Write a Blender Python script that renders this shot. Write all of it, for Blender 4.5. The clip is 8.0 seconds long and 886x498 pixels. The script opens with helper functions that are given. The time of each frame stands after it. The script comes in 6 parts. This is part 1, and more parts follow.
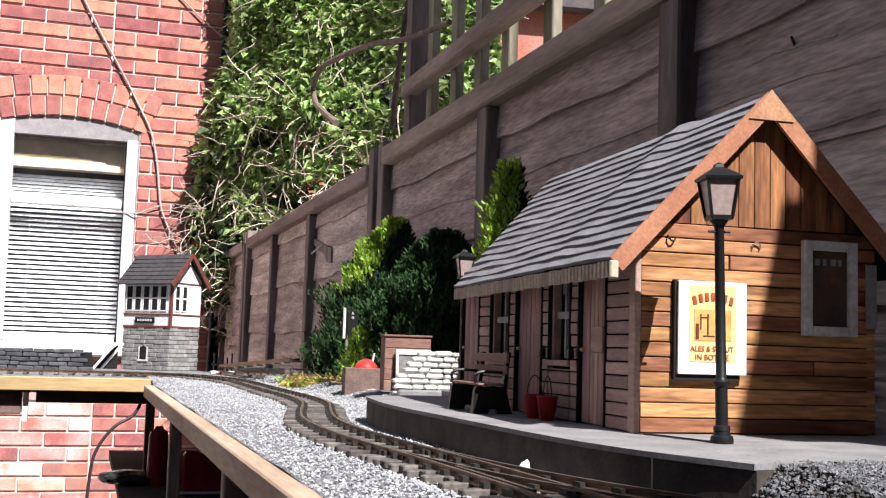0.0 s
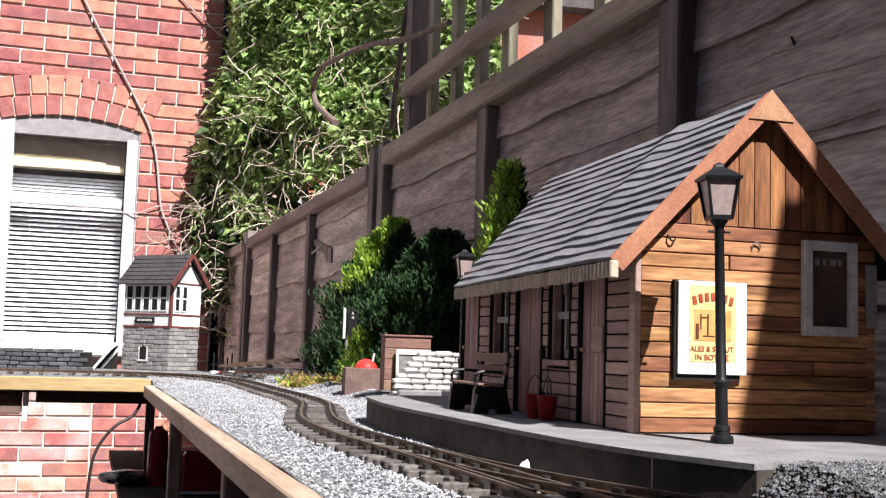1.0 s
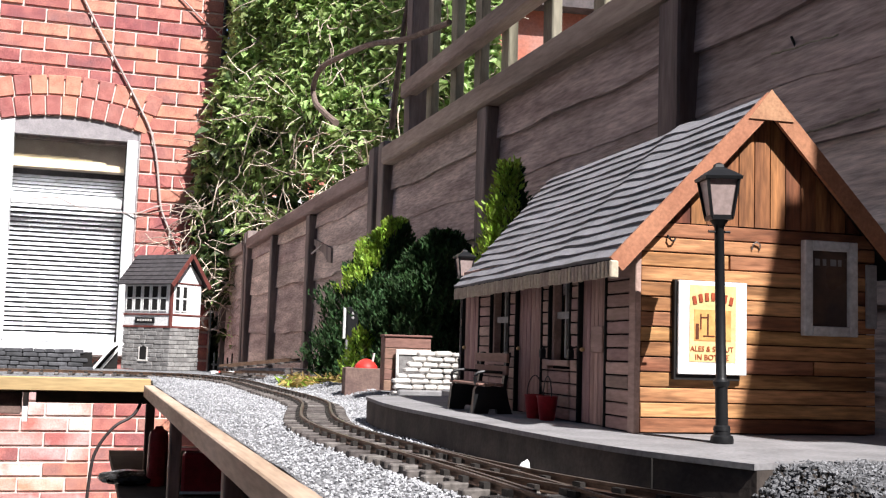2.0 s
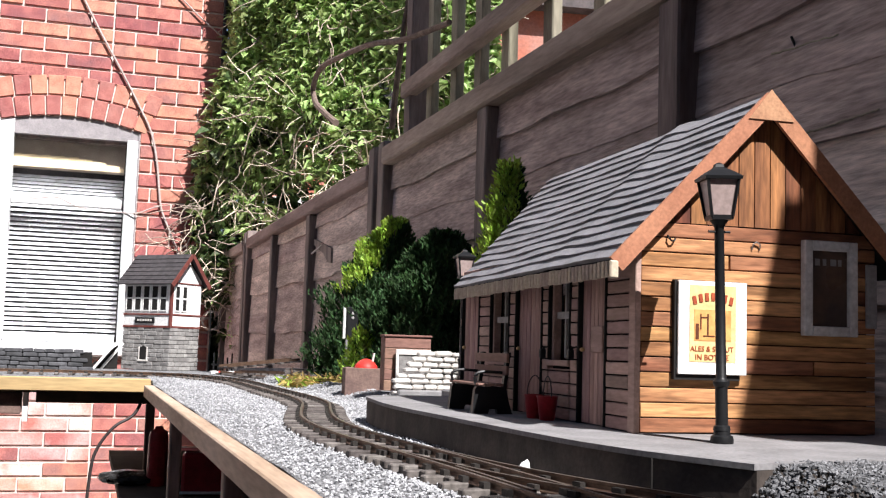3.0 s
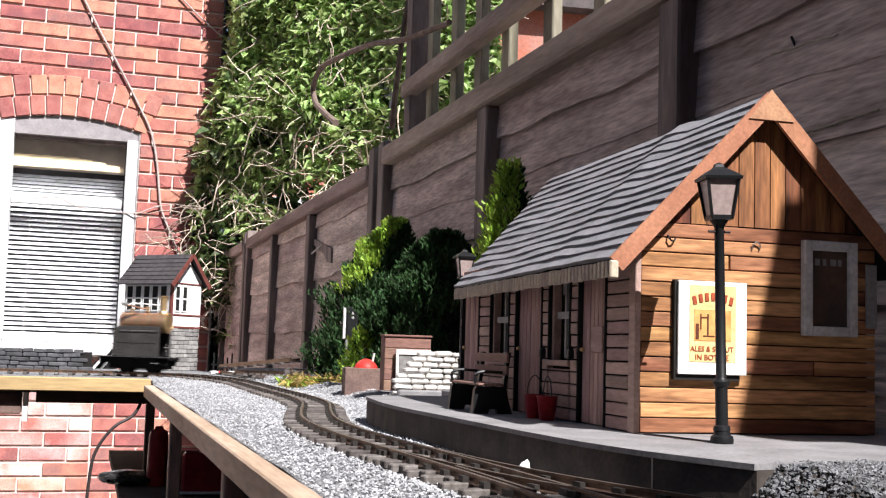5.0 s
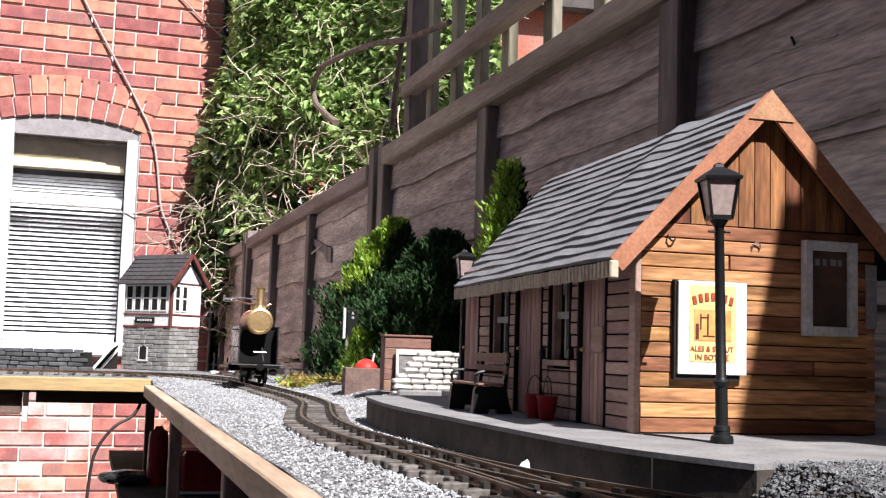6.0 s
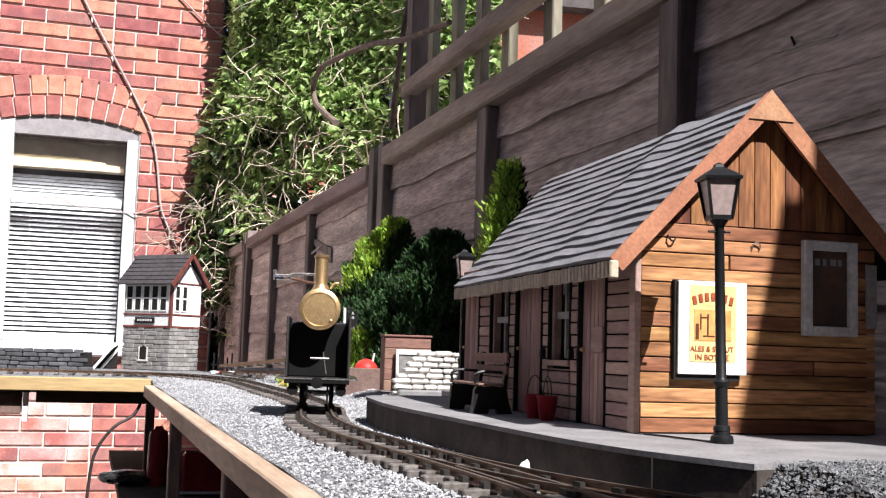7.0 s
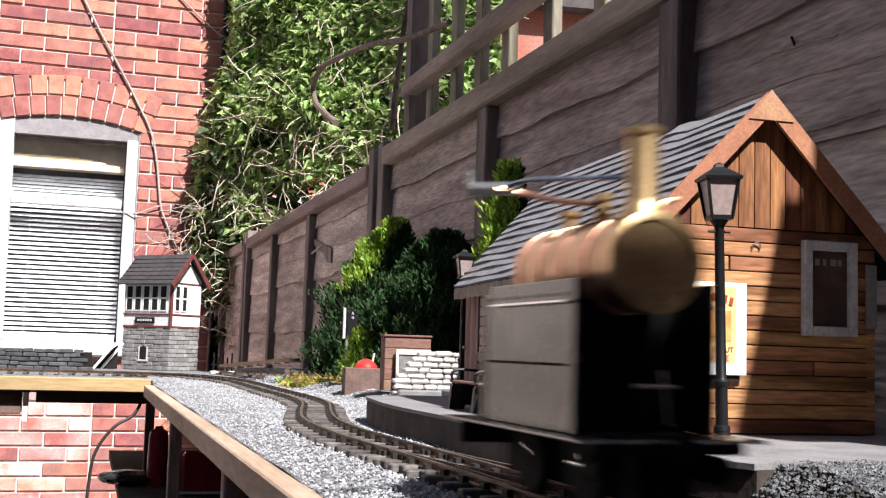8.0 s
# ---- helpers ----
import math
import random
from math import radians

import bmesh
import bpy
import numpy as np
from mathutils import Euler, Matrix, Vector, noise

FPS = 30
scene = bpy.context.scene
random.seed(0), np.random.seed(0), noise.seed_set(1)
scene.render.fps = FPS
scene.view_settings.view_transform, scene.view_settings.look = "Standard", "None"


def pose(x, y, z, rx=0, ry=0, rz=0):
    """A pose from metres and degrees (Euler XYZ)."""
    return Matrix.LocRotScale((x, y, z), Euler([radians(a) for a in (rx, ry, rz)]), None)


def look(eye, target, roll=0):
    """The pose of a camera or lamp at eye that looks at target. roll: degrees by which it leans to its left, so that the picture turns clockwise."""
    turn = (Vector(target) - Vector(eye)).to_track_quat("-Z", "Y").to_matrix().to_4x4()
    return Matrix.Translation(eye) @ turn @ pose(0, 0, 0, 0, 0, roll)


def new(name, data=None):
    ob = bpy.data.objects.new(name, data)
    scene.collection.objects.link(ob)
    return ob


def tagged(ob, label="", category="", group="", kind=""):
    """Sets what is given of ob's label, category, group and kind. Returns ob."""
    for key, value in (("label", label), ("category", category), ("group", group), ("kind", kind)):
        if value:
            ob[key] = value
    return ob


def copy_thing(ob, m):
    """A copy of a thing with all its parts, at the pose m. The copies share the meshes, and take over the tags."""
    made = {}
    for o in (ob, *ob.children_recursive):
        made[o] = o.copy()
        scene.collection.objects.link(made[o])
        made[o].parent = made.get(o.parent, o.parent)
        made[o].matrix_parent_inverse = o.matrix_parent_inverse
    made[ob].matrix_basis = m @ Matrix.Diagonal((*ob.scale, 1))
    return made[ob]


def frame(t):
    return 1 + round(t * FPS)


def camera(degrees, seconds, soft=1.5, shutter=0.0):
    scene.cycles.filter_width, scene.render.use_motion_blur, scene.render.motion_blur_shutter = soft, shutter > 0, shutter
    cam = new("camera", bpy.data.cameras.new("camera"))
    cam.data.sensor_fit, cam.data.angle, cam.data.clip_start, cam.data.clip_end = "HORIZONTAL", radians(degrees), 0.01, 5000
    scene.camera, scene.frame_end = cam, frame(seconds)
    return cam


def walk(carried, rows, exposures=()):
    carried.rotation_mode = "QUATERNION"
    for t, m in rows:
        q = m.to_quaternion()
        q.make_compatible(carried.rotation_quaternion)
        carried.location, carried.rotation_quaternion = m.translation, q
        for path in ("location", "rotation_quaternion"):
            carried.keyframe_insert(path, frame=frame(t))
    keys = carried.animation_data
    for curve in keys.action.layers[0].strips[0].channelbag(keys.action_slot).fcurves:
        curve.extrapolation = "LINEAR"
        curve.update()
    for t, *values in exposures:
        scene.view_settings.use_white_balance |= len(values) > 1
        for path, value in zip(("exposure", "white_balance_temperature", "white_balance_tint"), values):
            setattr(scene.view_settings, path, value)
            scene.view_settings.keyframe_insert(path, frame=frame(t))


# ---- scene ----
cam = camera(43.2, 8.0, soft=1.2, shutter=0.5)
EYE = Vector((0.0, 0.0, 0.082))
AIM = EYE + Vector((0.3012, 0.9493, 0.0902))
walk(cam, [(0.0, look(EYE, AIM, 1.76)), (8.0, look(EYE, AIM, 1.76))])

# ---- daylight ----
SUN_DIR = Vector((0.22, -0.86, 1.0)).normalized()
world = bpy.data.worlds.new("sky")
scene.world = world
world.use_nodes = True
wn = world.node_tree.nodes
sky = wn.new("ShaderNodeTexSky")
sky.sky_type = 'NISHITA'
sky.sun_disc = False
sky.sun_elevation = math.asin(SUN_DIR.z)
sky.sun_rotation = math.atan2(SUN_DIR.x, SUN_DIR.y)
world.node_tree.links.new(sky.outputs[0], wn["Background"].inputs[0])
wn["Background"].inputs[1].default_value = 0.05
sun_data = bpy.data.lights.new("sun", 'SUN')
sun_data.energy = 5.0
sun_data.angle = radians(0.35)
sun_data.color = (1.0, 0.975, 0.965)
sun = new("sun", sun_data)
sun.matrix_world = look(SUN_DIR * 30, (0, 0, 0))
scene.view_settings.exposure = 1.0


# ---- materials ----
def mat(name, a, b=None, rough=0.8, metal=0.0, scale=40.0, fine=300.0, bump=0.3, depth=0.002,
        vary=0.0, stretch=(1, 1, 1), stain=None, stain_amount=0.5, stain_scale=6.0, spec=0.3, island=0.0,
        edge=(0.36, 0.66), grit=(0.82, 1.15)):
    """A surface of two tones in grain, a stain at a larger scale, relief and a spread from piece to piece."""
    m = bpy.data.materials.new(name)
    m.use_nodes = True
    nt = m.node_tree
    n, l = nt.nodes, nt.links
    bs = n["Principled BSDF"]
    bs.inputs["Metallic"].default_value = metal
    bs.inputs["Specular IOR Level"].default_value = spec
    b = b or tuple(c * 0.7 for c in a)
    co = n.new("ShaderNodeTexCoord")
    mp = n.new("ShaderNodeMapping")
    mp.inputs["Scale"].default_value = stretch
    info = n.new("ShaderNodeObjectInfo")
    off = n.new("ShaderNodeVectorMath")
    off.operation = 'SCALE'
    off.inputs[0].default_value = (3.7, 5.1, 2.3)
    l.new(info.outputs["Random"], off.inputs["Scale"])
    l.new(off.outputs[0], mp.inputs["Location"])
    l.new(co.outputs["Object"], mp.inputs["Vector"])
    n1 = n.new("ShaderNodeTexNoise")
    n1.inputs["Scale"].default_value, n1.inputs["Detail"].default_value = scale, 6
    n2 = n.new("ShaderNodeTexNoise")
    n2.inputs["Scale"].default_value, n2.inputs["Detail"].default_value = fine, 4
    for k in (n1, n2):
        l.new(mp.outputs[0], k.inputs["Vector"])
    mix = n.new("ShaderNodeMix")
    mix.data_type = 'RGBA'
    ramp = n.new("ShaderNodeMapRange")
    ramp.inputs["From Min"].default_value, ramp.inputs["From Max"].default_value = edge
    l.new(n1.outputs["Fac"], ramp.inputs["Value"])
    mix.inputs["A"].default_value, mix.inputs["B"].default_value = (*a, 1), (*b, 1)
    l.new(ramp.outputs[0], mix.inputs["Factor"])
    col = mix.outputs["Result"]
    if stain:
        n3 = n.new("ShaderNodeTexNoise")
        n3.inputs["Scale"].default_value, n3.inputs["Detail"].default_value = stain_scale, 5
        l.new(mp.outputs[0], n3.inputs["Vector"])
        r3 = n.new("ShaderNodeMapRange")
        r3.inputs["From Min"].default_value, r3.inputs["From Max"].default_value = 0.5, 0.7
        r3.inputs["To Max"].default_value = stain_amount
        l.new(n3.outputs["Fac"], r3.inputs["Value"])
        m3 = n.new("ShaderNodeMix")
        m3.data_type = 'RGBA'
        l.new(r3.outputs[0], m3.inputs["Factor"])
        l.new(col, m3.inputs["A"])
        m3.inputs["B"].default_value = (*stain, 1)
        col = m3.outputs["Result"]
    # fine grain in value, and a spread from piece to piece
    hs = n.new("ShaderNodeHueSaturation")
    v = n.new("ShaderNodeMapRange")
    v.inputs["From Min"].default_value, v.inputs["From Max"].default_value = 0.3, 0.7
    v.inputs["To Min"].default_value, v.inputs["To Max"].default_value = grit
    l.new(n2.outputs["Fac"], v.inputs["Value"])
    val = v.outputs[0]
    if vary or island:
        src = info.outputs["Random"]
        if island:
            g = n.new("ShaderNodeNewGeometry")
            src = g.outputs["Random Per Island"]
        w = n.new("ShaderNodeMapRange")
        amount = vary or island
        w.inputs["To Min"].default_value, w.inputs["To Max"].default_value = 1 - amount, 1 + amount
        l.new(src, w.inputs["Value"])
        mu = n.new("ShaderNodeMath")
        mu.operation = 'MULTIPLY'
        l.new(val, mu.inputs[0])
        l.new(w.outputs[0], mu.inputs[1])
        val = mu.outputs[0]
        h = n.new("ShaderNodeMapRange")
        h.inputs["To Min"].default_value, h.inputs["To Max"].default_value = 0.5 - 0.02 * (amount > 0.1), 0.5 + 0.012
        l.new(src, h.inputs["Value"])
        l.new(h.outputs[0], hs.inputs["Hue"])
    l.new(val, hs.inputs["Value"])
    l.new(col, hs.inputs["Color"])
    l.new(hs.outputs[0], bs.inputs["Base Color"])
    rr = n.new("ShaderNodeMapRange")
    rr.inputs["To Min"].default_value, rr.inputs["To Max"].default_value = max(rough - 0.12, 0.03), min(rough + 0.12, 1)
    l.new(n1.outputs["Fac"], rr.inputs["Value"])
    l.new(rr.outputs[0], bs.inputs["Roughness"])
    if bump:
        add = n.new("ShaderNodeMath")
        add.operation = 'ADD'
        l.new(n1.outputs["Fac"], add.inputs[0])
        l.new(n2.outputs["Fac"], add.inputs[1])
        bp = n.new("ShaderNodeBump")
        bp.inputs["Strength"].default_value, bp.inputs["Distance"].default_value = bump, depth
        l.new(add.outputs[0], bp.inputs["Height"])
        l.new(bp.outputs[0], bs.inputs["Normal"])
    return m


def leaf_mat(name, a, b, back=0.35, spec=0.45):
    m = mat(name, a, b, rough=0.5, scale=30, fine=200, bump=0.1, depth=0.001, island=0.5, spec=spec)
    n, l = m.node_tree.nodes, m.node_tree.links
    bs = n["Principled BSDF"]
    src = bs.inputs["Base Color"].links[0].from_socket
    tr = n.new("ShaderNodeBsdfTranslucent")
    mx = n.new("ShaderNodeMixShader")
    mx.inputs[0].default_value = back
    l.new(src, tr.inputs["Color"])
    l.new(bs.outputs[0], mx.inputs[1])
    l.new(tr.outputs[0], mx.inputs[2])
    l.new(mx.outputs[0], n["Material Output"].inputs["Surface"])
    return m


def glass_mat(name, tint=(1, 1, 1), rough=0.02):
    m = bpy.data.materials.new(name)
    m.use_nodes = True
    bs = m.node_tree.nodes["Principled BSDF"]
    bs.inputs["Base Color"].default_value = (*tint, 1)
    bs.inputs["Roughness"].default_value = rough
    bs.inputs["Transmission Weight"].default_value = 1.0
    bs.inputs["IOR"].default_value = 1.45
    return m


BRICK = mat("brick_red", (0.52, 0.215, 0.165), (0.38, 0.145, 0.12), rough=0.9, scale=14, fine=160, bump=0.4, depth=0.004,
            vary=0.2, stain=(0.26, 0.14, 0.14), stain_amount=0.75, stain_scale=5, edge=(0.4, 0.6), grit=(0.7, 1.2))
BRICK_ARCH = mat("brick_arch", (0.52, 0.235, 0.175), (0.4, 0.165, 0.125), rough=0.9, scale=18, fine=160, bump=0.4, depth=0.004, vary=0.2,
                 stain=(0.34, 0.2, 0.17), stain_amount=0.5)
BRICK_PAINTED = mat("brick_limewashed", (0.5, 0.2, 0.15), (0.62, 0.45, 0.4), rough=0.9, scale=7, fine=120, bump=0.4, depth=0.004, vary=0.22,
                    stain=(0.75, 0.72, 0.7), stain_amount=0.85, stain_scale=5)
MORTAR = mat("mortar", (0.72, 0.62, 0.57), (0.6, 0.5, 0.45), rough=0.95, scale=30, fine=250, bump=0.5, depth=0.003)
PVC = mat("white_frame_paint", (0.82, 0.82, 0.83), (0.74, 0.74, 0.76), rough=0.35, scale=6, fine=60, bump=0.05)
REVEAL = mat("grey_render", (0.34, 0.31, 0.32), (0.26, 0.24, 0.25), rough=0.9, scale=18, fine=200, bump=0.3)
SLAT = mat("blind_slat_white", (0.66, 0.67, 0.69), (0.6, 0.61, 0.64), rough=0.5, scale=5, fine=50, bump=0.02)
CREAM = mat("cream_cloth", (0.62, 0.52, 0.34), (0.54, 0.45, 0.29), rough=0.9, scale=12, fine=200, bump=0.2)
# the blind's cloth again, with shade put into the colour
CLOTH_SHADE_TONE = mat("shade_cloth", (0.42, 0.36, 0.31), (0.34, 0.29, 0.25), rough=0.95, scale=12, fine=200, bump=0.2)
ROOM = mat("dim_room_tone", (0.05, 0.05, 0.06), (0.03, 0.03, 0.035), rough=0.9, scale=3, fine=40, bump=0.1)
FENCE = mat("fence_board_weathered", (0.64, 0.53, 0.48), (0.37, 0.295, 0.265), rough=0.9, scale=34, fine=230, bump=0.7, depth=0.003,
            vary=0.2, stretch=(1, 0.12, 1.0), stain=(0.25, 0.2, 0.18), stain_amount=0.65, stain_scale=7, edge=(0.36, 0.64), grit=(0.65, 1.3))
FENCE_POST = mat("fence_post_wood", (0.26, 0.21, 0.195), (0.13, 0.105, 0.097), rough=0.9, scale=22, fine=200, bump=0.5, depth=0.002,
                 vary=0.15, stretch=(1, 1, 0.15), stain=(0.24, 0.2, 0.17), stain_amount=0.4)
RAIL_WOOD = mat("fence_rail_wood", (0.42, 0.33, 0.285), (0.25, 0.19, 0.165), rough=0.9, scale=18, fine=200, bump=0.5, depth=0.002,
                vary=0.12, stretch=(1, 0.12, 1), stain=(0.1, 0.08, 0.07), stain_amount=0.5)
PICKET = mat("picket_wood_pale", (0.36, 0.34, 0.25), (0.2, 0.18, 0.13), rough=0.9, scale=20, fine=200, bump=0.4, vary=0.2, stretch=(1, 1, 0.2))
PINE = mat("pine_plank", (0.58, 0.43, 0.345), (0.42, 0.29, 0.22), rough=0.7, scale=24, fine=220, bump=0.3, depth=0.001,
           stretch=(1, 0.1, 1), stain=(0.24, 0.15, 0.09), stain_amount=0.5, stain_scale=8, vary=0.1)
PINE_X = mat("pine_plank_cross", (0.5, 0.35, 0.18), (0.38, 0.24, 0.12), rough=0.7, scale=24, fine=220, bump=0.3, depth=0.001,
             stretch=(0.1, 1, 1), stain=(0.25, 0.15, 0.08), stain_amount=0.5, stain_scale=8, vary=0.1)
LEG_WOOD = mat("deck_leg_wood", (0.34, 0.25, 0.22), (0.24, 0.17, 0.15), rough=0.85, scale=24, fine=220, bump=0.3, stretch=(1, 1, 0.12), vary=0.15)
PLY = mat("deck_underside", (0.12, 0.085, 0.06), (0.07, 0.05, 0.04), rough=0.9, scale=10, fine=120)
BALLAST = mat("ballast_bed", (0.33, 0.33, 0.34), (0.13, 0.13, 0.135), rough=0.95, scale=150, fine=420, bump=1.0, depth=0.004)
STONE_CHIP = mat("ballast_chip", (0.44, 0.44, 0.455), (0.30, 0.30, 0.315), rough=0.9, scale=120, fine=500, bump=0.3, depth=0.001, island=0.4)
DARK_CHIP = mat("dark_chip", (0.17, 0.17, 0.178), (0.08, 0.08, 0.085), rough=0.9, scale=120, fine=500, bump=0.3, depth=0.001, island=0.6)
CHAIR = mat("chair_black", (0.03, 0.025, 0.022), (0.02, 0.017, 0.015), rough=0.7, scale=120, fine=400, bump=0.2)
SLEEPER = mat("sleeper_brown", (0.125, 0.108, 0.1), (0.07, 0.06, 0.055), rough=0.8, scale=120, fine=500, bump=0.4, depth=0.001, vary=0.25,
              stain=(0.24, 0.22, 0.205), stain_amount=0.5, stain_scale=40)
RAIL = mat("rail_rusty", (0.19, 0.12, 0.085), (0.11, 0.07, 0.05), rough=0.5, metal=0.6, scale=90, fine=400, bump=0.15, depth=0.0005)
RAIL_TOP = mat("rail_worn_top", (0.45, 0.38, 0.33), (0.3, 0.24, 0.2), rough=0.35, metal=0.8, scale=90, fine=400, bump=0.1, depth=0.0004)
CONCRETE = mat("platform_concrete", (0.26, 0.25, 0.254), (0.19, 0.183, 0.187), rough=0.9, scale=30, fine=320, bump=0.3, depth=0.001,
               stain=(0.15, 0.145, 0.145), stain_amount=0.5, stain_scale=10)
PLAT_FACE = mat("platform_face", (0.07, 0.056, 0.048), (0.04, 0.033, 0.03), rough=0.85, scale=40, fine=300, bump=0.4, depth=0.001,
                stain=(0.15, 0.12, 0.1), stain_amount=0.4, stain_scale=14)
CEDAR = mat("cedar_board", (0.46, 0.228, 0.105), (0.25, 0.108, 0.046), rough=0.6, scale=60, fine=420, bump=0.35, depth=0.0008,
            vary=0.42, stretch=(0.13, 1, 1.0), stain=(0.12, 0.05, 0.022), stain_amount=0.85, stain_scale=30, edge=(0.4, 0.6), grit=(0.6, 1.3))
CEDAR_V = mat("cedar_plank", (0.29, 0.118, 0.048), (0.15, 0.058, 0.026), rough=0.6, scale=60, fine=420, bump=0.35, depth=0.0008,
              vary=0.4, stretch=(1, 1, 0.12), stain=(0.09, 0.038, 0.018), stain_amount=0.75, stain_scale=34, edge=(0.4, 0.6), grit=(0.6, 1.3))
FRONT_BOARD = mat("weathered_board", (0.45, 0.3, 0.26), (0.32, 0.21, 0.18), rough=0.8, scale=60, fine=420, bump=0.3, depth=0.0008,
                  vary=0.18, stretch=(1, 0.2, 1), stain=(0.12, 0.08, 0.07), stain_amount=0.5, stain_scale=25)
DOOR_WOOD = mat("door_plank", (0.43, 0.27, 0.24), (0.3, 0.18, 0.16), rough=0.75, scale=60, fine=420, bump=0.3, depth=0.0008,
                vary=0.2, stretch=(1, 1, 0.15))
APEX = mat("apex_plate_wood", (0.46, 0.25, 0.14), (0.36, 0.18, 0.1), rough=0.6, scale=50, fine=380, bump=0.25, depth=0.0008)
BARGE = mat("barge_board_orange", (0.40, 0.165, 0.10), (0.33, 0.13, 0.078), rough=0.6, scale=50, fine=380, bump=0.25, depth=0.0008,
            stretch=(1, 1, 1), stain=(0.55, 0.26, 0.15), stain_amount=0.5, vary=0.06)
VALANCE = mat("valance_strip", (0.5, 0.42, 0.33), (0.38, 0.31, 0.24), rough=0.8, scale=60, fine=400, vary=0.12)
FELT = mat("roof_felt_grey", (0.25, 0.246, 0.265), (0.185, 0.181, 0.196), rough=0.9, scale=45, fine=700, bump=0.6, depth=0.0007, vary=0.07,
           stain=(0.2, 0.195, 0.2), stain_amount=0.35, stain_scale=14)
DARK = mat("dark_gap", (0.016, 0.014, 0.013), (0.01, 0.009, 0.009), rough=0.9, scale=40, fine=200, bump=0.1)
BLACK_IRON = mat("black_iron_paint", (0.013, 0.013, 0.014), (0.008, 0.008, 0.009), rough=0.45, scale=50, fine=400, bump=0.12, depth=0.0004, spec=0.25)
LANTERN_GLASS = mat("frosted_lantern_glass", (0.34, 0.26, 0.245), (0.28, 0.215, 0.2), rough=0.3, scale=30, fine=300, bump=0.05)
WHITE_PAINT = mat("white_paint", (0.8, 0.8, 0.79), (0.74, 0.74, 0.73), rough=0.6, scale=40, fine=300, bump=0.08)
POSTER_CREAM = mat("poster_cream", (0.80, 0.56, 0.27), (0.72, 0.47, 0.21), rough=0.6, scale=60, fine=300, bump=0.03)
POSTER_ORANGE = mat("poster_orange", (0.74, 0.38, 0.13), (0.55, 0.25, 0.08), rough=0.6, scale=90, fine=300, bump=0.03)
POSTER_RED = mat("poster_red", (0.36, 0.075, 0.03), (0.28, 0.05, 0.02), rough=0.6, scale=90, fine=300, bump=0.0)
POSTER_BROWN = mat("poster_brown", (0.11, 0.035, 0.015), (0.07, 0.022, 0.01), rough=0.6, scale=90, fine=300, bump=0.0)
GREY_FRAME = mat("grey_frame_paint", (0.32, 0.31, 0.31), (0.26, 0.25, 0.25), rough=0.7, scale=60, fine=300, bump=0.1)
FADED_WHITE = mat("faded_white_paint", (0.66, 0.64, 0.63), (0.5, 0.48, 0.47), rough=0.7, scale=60, fine=300, bump=0.1)
DARK_POSTER = mat("dark_poster", (0.10, 0.06, 0.04), (0.05, 0.035, 0.03), rough=0.3, scale=30, fine=200, bump=0.0)
BENCH_WOOD = mat("bench_slat", (0.24, 0.13, 0.11), (0.17, 0.09, 0.075), rough=0.7, scale=60, fine=400, bump=0.2, stretch=(1, .2, 1), vary=0.1)
RED = mat("red_paint", (0.36, 0.02, 0.03), (0.26, 0.015, 0.02), rough=0.4, scale=50, fine=300, bump=0.05)
RED_BRIGHT = mat("bright_red", (0.62, 0.04, 0.03), (0.55, 0.03, 0.025), rough=0.5, scale=60, fine=300, bump=0.1)
BRASS = mat("brass", (0.6, 0.42, 0.22), (0.48, 0.32, 0.16), rough=0.42, metal=0.85, scale=60, fine=400, bump=0.06, depth=0.0004)
BOILER_METAL = mat("tarnished_copper_brass", (0.52, 0.33, 0.2), (0.4, 0.24, 0.15), rough=0.4, metal=0.85, scale=40, fine=400, bump=0.06, depth=0.0004)
COPPER = mat("copper", (0.62, 0.33, 0.22), (0.5, 0.25, 0.17), rough=0.35, metal=0.9, scale=60, fine=400, bump=0.06, depth=0.0004)
STEEL = mat("bright_steel", (0.72, 0.71, 0.7), (0.6, 0.59, 0.58), rough=0.25, metal=0.9, scale=80, fine=400, bump=0.04, depth=0.0003)
LOCO_BLACK = mat("loco_black", (0.005, 0.005, 0.005), (0.008, 0.0075, 0.0075), rough=0.8, scale=50, fine=350, bump=0.1, depth=0.0004, spec=0.15)
LOCO_SIDE = mat("loco_side_grey", (0.05, 0.047, 0.046), (0.032, 0.03, 0.029), rough=0.26, metal=0.0, spec=0.75, scale=40, fine=350, bump=0.1, depth=0.0004,
                stain=(0.035, 0.033, 0.033), stain_amount=0.7, stain_scale=28)
SLATE_STONE = mat("slate_stone", (0.09, 0.09, 0.097), (0.045, 0.045, 0.049), rough=0.8, scale=60, fine=400, bump=0.4, depth=0.001, vary=0.35)
GREY_STONE = mat("grey_stonework", (0.30, 0.29, 0.28), (0.2, 0.19, 0.185), rough=0.9, scale=70, fine=400, bump=0.6, depth=0.0015, vary=0.25)
PALE_STONE = mat("pale_stone", (0.68, 0.65, 0.61), (0.54, 0.51, 0.48), rough=0.9, scale=60, fine=300, bump=0.4, depth=0.0015, vary=0.14)
CLAY = mat("clay_box", (0.19, 0.125, 0.105), (0.14, 0.09, 0.08), rough=0.85, scale=40, fine=300, bump=0.3)
BOX_WOOD = mat("box_wood", (0.27, 0.15, 0.11), (0.19, 0.11, 0.085), rough=0.8, scale=40, fine=300, bump=0.3, vary=0.2, stretch=(.3, 1, 1))
SLATE_ROOF = mat("slate_roof_dark", (0.062, 0.056, 0.06), (0.04, 0.036, 0.038), rough=0.8, scale=60, fine=400, vary=0.15)
